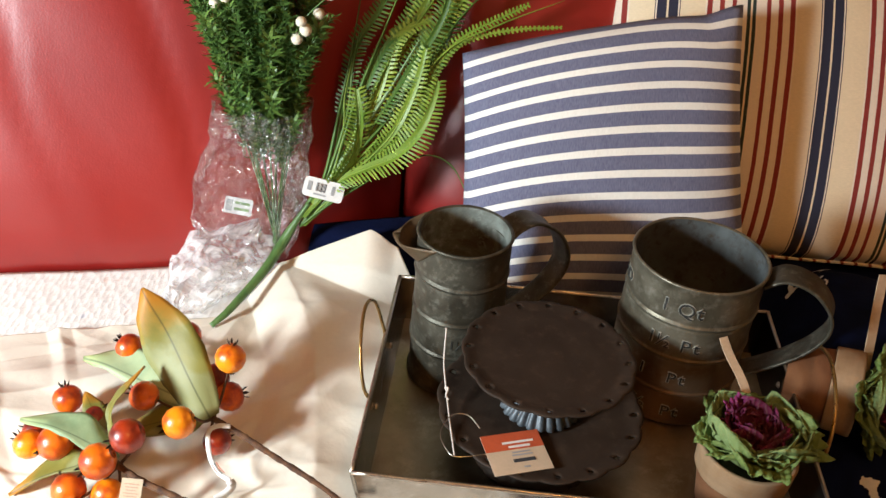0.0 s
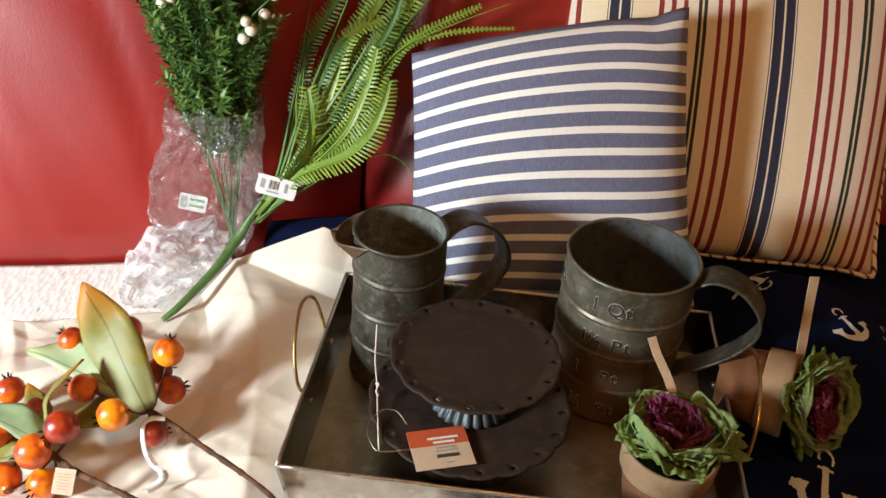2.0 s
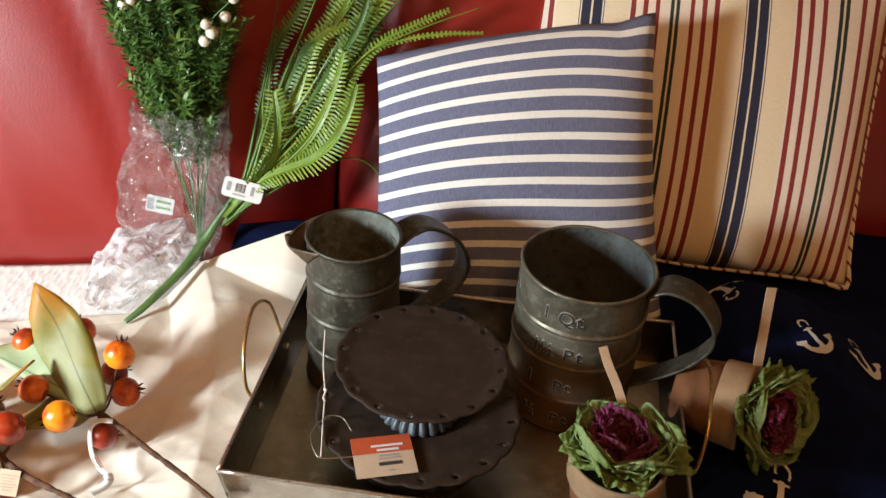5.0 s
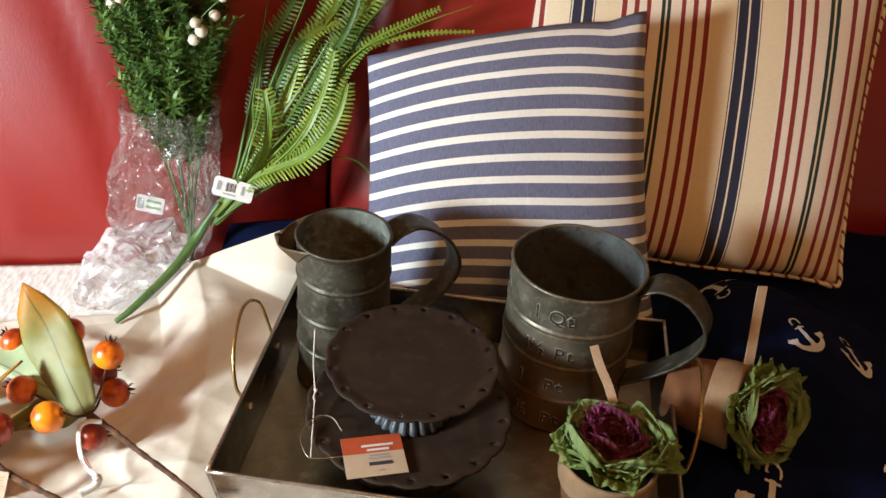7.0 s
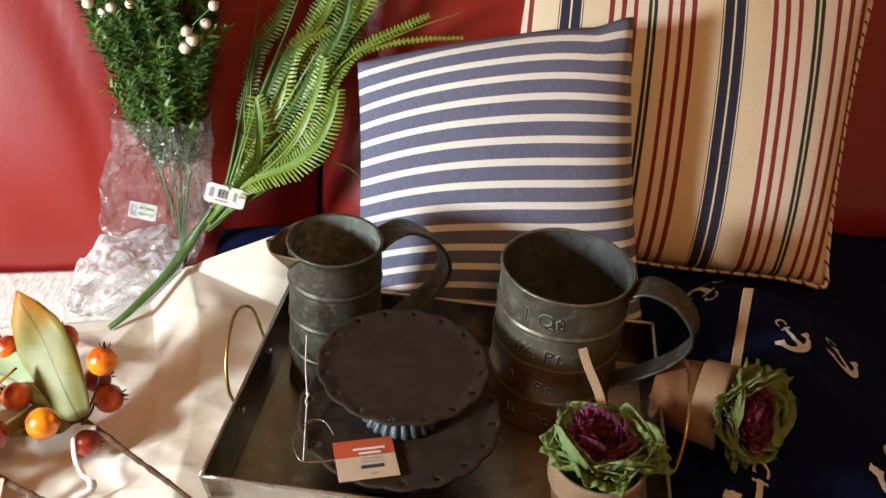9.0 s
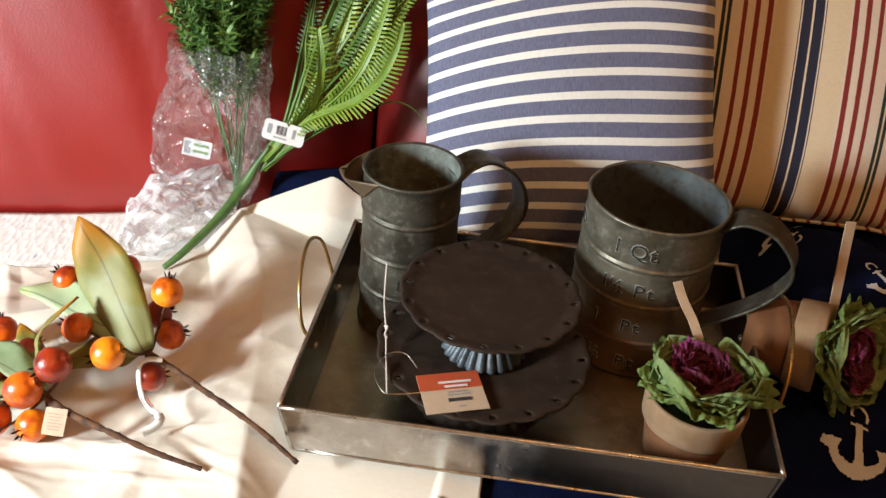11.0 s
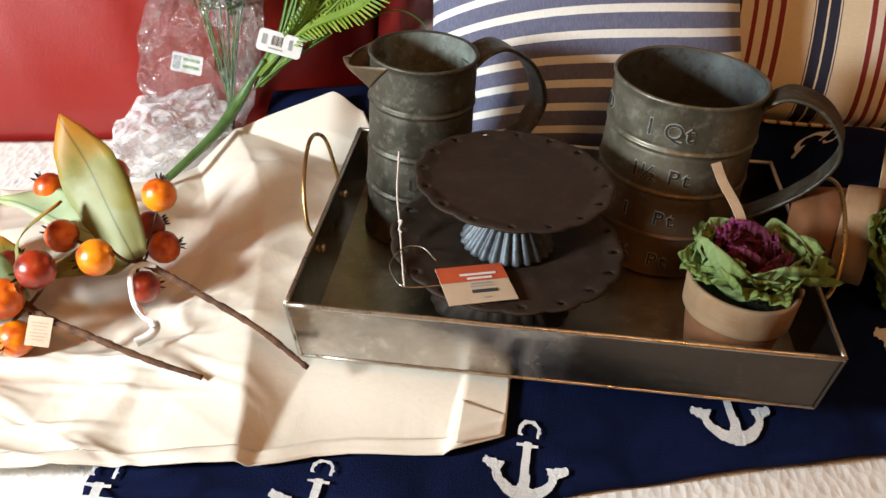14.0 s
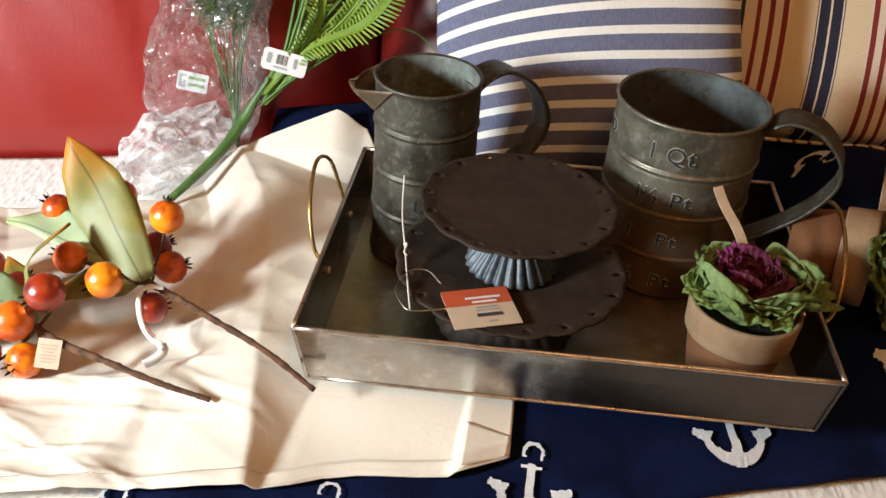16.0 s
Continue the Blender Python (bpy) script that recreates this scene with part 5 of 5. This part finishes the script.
spray_b = spray(
    "second artificial orange berry spray with pale leaves", [(-0.067, 0.4605, 0.4815), (-0.105, 0.463, 0.490), (-0.145, 0.470, 0.498), (-0.180, 0.482, 0.498), (-0.214, 0.500, 0.498)], (-0.205, 0.496, 0.498), "drorordddr",
    [(-0.196, 0.500, 0.529, 0.0145, (-0.85, -0.25, -0.4)), (-0.218, 0.488, 0.509, 0.0150, (-0.8, -0.3, -0.5)), (-0.211, 0.480, 0.4795, 0.0135, (-0.3, -0.7, 0.1)), (-0.263, 0.508, 0.502, 0.0150, (-0.9, -0.2, -0.4)),
     (-0.287, 0.508, 0.496, 0.0125, (-0.8, 0.3, 0.2)), (-0.276, 0.560, 0.500, 0.0130, (-0.3, 0.4, 1)), (-0.248, 0.550, 0.490, 0.0125, (0.4, 0.5, 0.6)), (-0.291, 0.529, 0.489, 0.0125, (-1, 0.3, 0.3)),
     (-0.252, 0.520, 0.481, 0.0125, (-0.3, 0.5, 0.3)), (-0.240, 0.475, 0.486, 0.0140, (-0.5, 0.6, 0.1))],
    [((-0.208, 0.500, 0.500), (-0.246, 0.512, 0.522), (-0.293, 0.514, 0.518), 0.026, "leaf_pale", 10), ((-0.212, 0.502, 0.506), (-0.218, 0.522, 0.538), (-0.203, 0.563, 0.547), 0.024, "leaf_green", -60),
     ((-0.220, 0.500, 0.498), (-0.258, 0.494, 0.494), (-0.292, 0.474, 0.472), 0.022, "leaf_green", 15), ((-0.236, 0.535, 0.492), (-0.248, 0.550, 0.500), (-0.262, 0.565, 0.506), 0.020, "leaf_green", 0)])


def ribbon_tag(points, width, parent, mat, up):
    pts = smooth_path(points, 8)
    return part("ribbon_tag", sweep(pts, [(-width / 2, -0.0002), (width / 2, -0.0002), (width / 2, 0.0002), (-width / 2, 0.0002)], up=up), M[mat], parent, "white printed ribbon tag")


ribbon_tag([(-0.122, 0.533, 0.519), (-0.133, 0.530, 0.520), (-0.139, 0.525, 0.515), (-0.134, 0.512, 0.501), (-0.124, 0.502, 0.496), (-0.113, 0.495, 0.497)], 0.0040, spray_a, "card", (0.5, -0.5, 0.7))
ribbon_tag([(-0.113, 0.495, 0.497), (-0.1105, 0.492, 0.494), (-0.114, 0.488, 0.490), (-0.122, 0.482, 0.487)], 0.0070, spray_a, "card", (0.5, -0.5, 0.7))
for k, ink in ((0, "red_ink"), (1, "grey_ink"), (2, "red_ink")):
    o = 0.0024 * (k - 1)
    part("printed_bar", sweep([(-0.130 + o * 0.7, 0.508 + o * 0.5, 0.5000), (-0.126 + o * 0.7, 0.504 + o * 0.5, 0.4980), (-0.121 + o * 0.7, 0.500 + o * 0.5, 0.4978)], ring_section(0.0004, 4)), M[ink], spray_a)
bars = [(0.0, 0.006 - 0.0024 * i, 0.012 - 0.002 * (i % 3), 0.0007, "tag_text") for i in range(6)]
card("paper_tag", 0.0165, 0.021, spray_b, frame_m((-0.1865, 0.472, 0.4965), (0.98, 0.12, -0.12), (-0.15, 0.62, 0.75)) @ pose(0, 0, 0, 90, 0, 0), bars, "tan_tag", 0.0006, label="tan printed paper tag")

# ---- potted kale, stand tag ----


def clay(name, dark, light):
    m = Nodes(name)
    cloud = m.noise(30.0, 5, 0.65)
    grit = m.noise(400.0, 3)
    band = m.noise(1.0, 3, co=m.add("Mapping", Vector=m.co, Scale=(12.0, 12.0, 260.0)).outputs[0])
    col = m.mix(m.ramp(cloud, [(0.35, 0.0), (0.65, 1.0)]), dark, light)
    col = m.mix(0.25, col, m.ramp(band, [(0.3, 0.55), (0.7, 1.0)]), "MULTIPLY")
    return m.out(col, 0.88, 0.0, m.bump(m.math("ADD", grit, m.math("MULTIPLY", band, 2.0)), 0.25, 0.0006))


def kale_mat(name, inner, outer, edge):
    """For leaves one unit long along x: heart colour at the base, frilled edge colour at the end."""
    m = Nodes(name)
    x, n, f = m.axis(0), m.noise(5.0, 4), m.noise(30.0, 3)
    q = m.math("ADD", x, m.math("MULTIPLY", m.math("SUBTRACT", n, 0.5), 0.5))
    col = m.ramp(q, [(0.15, inner), (0.60, outer), (0.88, outer), (1.0, edge)])
    vein = m.add("TexWave", Vector=m.co, Scale=2.2, Distortion=6.0, Detail=2.0).outputs["Fac"]
    col = m.mix(m.math("MULTIPLY", m.ramp(vein, [(0.80, 0.0), (0.98, 1.0)]), 0.08), col, (0.30, 0.34, 0.2))
    return m.out(col, 0.62, 0.0, m.bump(m.math("ADD", f, vein), 0.3, 0.02), Specular_IOR_Level=0.22)


M["clay"] = clay("pale_clay", (0.245, 0.140, 0.068), (0.32, 0.205, 0.115))
M["terracotta"] = clay("brown_terracotta", (0.135, 0.048, 0.015), (0.185, 0.075, 0.026))
M["kale_green"] = kale_mat("kale_green", (0.18, 0.24, 0.09), (0.115, 0.165, 0.040), (0.060, 0.050, 0.016))
M["kale_mid"] = kale_mat("kale_mid", (0.10, 0.11, 0.05), (0.085, 0.110, 0.035), (0.055, 0.030, 0.026))
M["kale_purple"] = kale_mat("kale_purple", (0.085, 0.008, 0.026), (0.165, 0.014, 0.085), (0.085, 0.010, 0.070))
M["kale_heart"] = kale_mat("kale_heart", (0.07, 0.006, 0.010), (0.10, 0.010, 0.016), (0.08, 0.008, 0.035))
# near-black fill added to stand for the dark inside of the pot
M["pot_fill"] = simple("dark_pot_fill", (0.014, 0.016, 0.008), (0.03, 0.03, 0.015), 80, 0.9, 0.0, 1.0, 0.004, 4)
M["stick"] = simple("wooden_label_stick", (0.46, 0.32, 0.20), (0.54, 0.39, 0.26), 70, 0.7)


def kale_leaf(length, width, reach, rise, curl, frill, mat, parent, yaw, r0, at, seed):
    """A broad ruffled leaf: leaves the axis at r0 and `at`, rises outward and rolls over at the tip."""
    def f(u, v):
        s = 2 * v - 1
        w = width / length * (0.42 + 0.62 * math.sin(math.pi * 0.5 * min(1, u * 1.3)) ** 0.8) * math.sqrt(max(0.02, 1 - (max(0.0, u - 0.62) / 0.385) ** 2 * abs(s) ** 1.5))
        y = s * w / 2
        margin = max(abs(s) ** 3 * min(1, 1.6 * u), step(0.60, 1.0, u))
        fr = frill * margin * (0.9 * math.sin(s * 7.5 + seed * 1.7) + 0.55 * math.sin(s * 16 + seed * 3.1) + 0.45 * math.sin(s * 31 + seed * 5.3) + 0.7 * nz(s * 4 + seed, u * 5, seed)) + 0.35 * frill * nz(s * 2.5 + seed, u * 3, 3.0)
        z = rise * u ** 1.15 - curl * u ** 5 + 0.20 * w * s * s + 0.35 * fr
        x = reach * u * (1 - 0.16 * s * s) + 0.35 * curl * u ** 5 - 0.42 * w * s * s * min(1, 2 * u) * min(1.0, rise) - 0.6 * fr
        jag = 1 + 0.085 * step(0.7, 1.0, u) * (math.sin(s * 15 + seed * 2.3) + 0.7 * math.sin(s * 33 + seed) + nz(s * 9, seed))
        return (x * jag, y * (1 + 0.04 * math.sin(u * 21 + seed) * abs(s)), z * jag)
    ob = part("kale_leaf", grid(f, 14, 44), M[mat], parent)
    ob.matrix_basis = pose(0, 0, at, 0, 0, yaw) @ pose(r0, 0, 0) @ Matrix.Diagonal((length, length, length, 1))
    ob.modifiers.new("thickness", "SOLIDIFY").thickness = 0.018
    return ob


def potted_kale(label):
    pot = thing("potted_kale", label, "potted plant", "potted kale plants")
    bulge = lambda k, a: 0.0004 * nz(math.cos(a) * 2, math.sin(a) * 2, k * 0.3)
    body = [(0, 0.0), (0.0275, 0.0), (0.0285, 0.0012), (0.0325, 0.025), (0.0350, 0.0440), (0.0330, 0.0440), (0.0310, 0.030), (0, 0.030)]
    rim = [(0.0345, 0.0435), (0.0366, 0.0400), (0.0374, 0.0405), (0.0378, 0.0420), (0.0386, 0.0560), (0.0392, 0.0650), (0.0386, 0.0668), (0.0366, 0.0674), (0.0352, 0.0655), (0.0342, 0.0500), (0.0340, 0.0430)]
    part("pot", lathe([(q, z * 0.92) for q, z in body], 56, bulge), M["terracotta"], pot, "brown terracotta pot")
    part("rim", lathe([(q, z * 0.92) for q, z in rim], 56, bulge), M["clay"], pot, "pale tan clay rim")
    part("moss", lathe([(0, 0.057), (0.02, 0.0565), (0.0335, 0.052), (0.0340, 0.048)], 24, lambda k, a: 0.002 * nz(a * 3, k * 2.0)), M["pot_fill"], pot, "near-black filling inside the pot")
    r = random.Random(3)
    for n, ln, wd, reach, rise, curl, frill, mat, r0, at, off in (
        (5, 0.042, 0.072, 0.72, 0.80, 0.26, 0.060, "kale_green", 0.012, 0.0560, 10), (4, 0.034, 0.056, 0.66, 0.86, 0.20, 0.060, "kale_green", 0.014, 0.0570, 46), (3, 0.028, 0.040, 0.62, 0.92, 0.20, 0.070, "kale_mid", 0.013, 0.0600, 75),
        (6, 0.026, 0.034, 0.56, 1.08, 0.24, 0.085, "kale_purple", 0.009, 0.0610, 28), (5, 0.021, 0.030, 0.46, 1.25, 0.24, 0.090, "kale_purple", 0.005, 0.0620, 0), (4, 0.013, 0.022, 0.36, 1.60, 0.25, 0.120, "kale_heart", 0.002, 0.0630, 20), (3, 0.009, 0.016, 0.3, 1.9, 0.30, 0.12, "kale_purple", 0.001, 0.0640, 50)):
        for k in range(n):
            kale_leaf(1.15 * ln * r.uniform(0.90, 1.12), wd * 1.10, reach, rise * r.uniform(0.85, 1.15), curl, frill, mat, pot, off + 360 * k / n + r.uniform(-9, 9), r0, at - 0.005, r.uniform(0, 9))
    return pot


kale = potted_kale("purple and green kale in clay pot with pale rim")
kale.matrix_basis = pose(0.2985, 0.533, floor_z(0.2985) + 0.0005, -1.0, 3.0, 40)
kale2 = copy_thing(kale, Matrix.Identity(4))
kale2["label"] = "purple and green kale in clay pot lying on its side"
ax = Vector((0.058, -0.022, 0.006)).normalized()
kale2.matrix_basis = Matrix.Translation((0.3600, 0.652, 0.543)) @ ax.to_track_quat("Z", "Y").to_matrix().to_4x4() @ pose(0, 0, 0, 0, 0, 75)

# the rosette of the fallen plant droops towards the front
to_local = kale2.matrix_basis.to_3x3().normalized().inverted()
droop = Matrix.Rotation(radians(27), 4, Vector((0, 0, 1)).cross(to_local @ Vector((-0.25, -0.6, 0.55))).normalized())
for leaf in kale2.children:
    if leaf.name.startswith("kale_leaf"):
        leaf.matrix_basis = Matrix.Translation((0, 0, 0.074)) @ droop @ Matrix.Translation((0, 0, -0.066)) @ leaf.matrix_basis


def stick(parent, base, tip, width):
    b, t = Vector(base), Vector(tip)
    pts = [b.lerp(t, i / 8) + Vector((0, 0, 0.0015 * math.sin(i * 0.8))) for i in range(9)]
    w = width / 2
    o = part("label_stick", sweep(pts, [(-w, -0.0005), (w, -0.0005), (w, 0.0005), (-w, 0.0005)], up=(0.3, -1, 0.5)), M["stick"], parent, "thin wooden label stick", smooth=False)
    o.matrix_basis = parent.matrix_basis.inverted()
    return o


stick(kale, (0.3010, 0.578, 0.580), (0.2805, 0.6135, 0.6085), 0.0075)
stick(kale2, (0.4210, 0.640, 0.562), (0.4190, 0.673, 0.650), 0.0090)

# hang tag on the lower plate
tag = thing("hang_tag", "red and cream hang tag with white string on the lower plate", "price tag")
bm = box((0.0485, 0.0410, 0.0005))
body = part("tag_card", bm, M["tan_tag"], tag, "cream card", smooth=False)
tm = Matrix(((0.985, -0.50, 0, 0.1150), (0.17, 0.875, 0, 0.5120), (0, 0, 1, 0.5498), (0, 0, 0, 1)))
body.matrix_basis = tm
top = part("red_panel", box((0.0485, 0.0175, 0.0002), (0, 0.01175, 0.00055)), M["red_ink"], body, "orange-red panel", smooth=False)
for x, y, w, h, ink in ((0.004, 0.010, 0.026, 0.0022, "card"), (0.004, 0.0055, 0.018, 0.0022, "card"), (0.004, 0.0000, 0.015, 0.0014, "grey_ink"), (0.004, -0.003, 0.017, 0.0014, "grey_ink"), (0.004, -0.0085, 0.018, 0.0034, "ink"), (0.004, -0.0155, 0.005, 0.0015, "grey_ink")):
    part("printed_bar", box((w, h, 0.0002), (x, y, 0.0010 if ink == "card" else 0.00055)), M[ink], body, smooth=False)
M["string"] = simple("white_string", (0.66, 0.58, 0.52), (0.6, 0.52, 0.46), 90, 0.8)
part("string", tube([(0.0485, 0.590, 0.604), (0.0495, 0.580, 0.575), (0.054, 0.566, 0.557), (0.0600, 0.535, 0.5515), (0.0665, 0.502, 0.5490)], 0.0007, 0.0007, 6), M["string"], tag)
part("string_knot", tube([(0.0530, 0.568, 0.5575), (0.0555, 0.565, 0.5600), (0.0545, 0.559, 0.5570), (0.0570, 0.556, 0.5560)], 0.0011, 0.0007, 6), M["string"], tag)
part("wire_ring", tube([(0.0940, 0.508, 0.5490), (0.0690, 0.501, 0.5490), (0.0600, 0.506, 0.5500), (0.0535, 0.522, 0.5520), (0.0610, 0.540, 0.5540), (0.0740, 0.542, 0.5545), (0.0850, 0.530, 0.5530)], 0.0005, 0.0005, 6), M["tray_edge"], tag)

# grow the set from the working scale
for ob in list(scene.objects):
    if ob.parent is None and ob.type in ("MESH", "EMPTY") and ob.get("kind") != "structure":
        ob.matrix_basis = GROW @ ob.matrix_basis
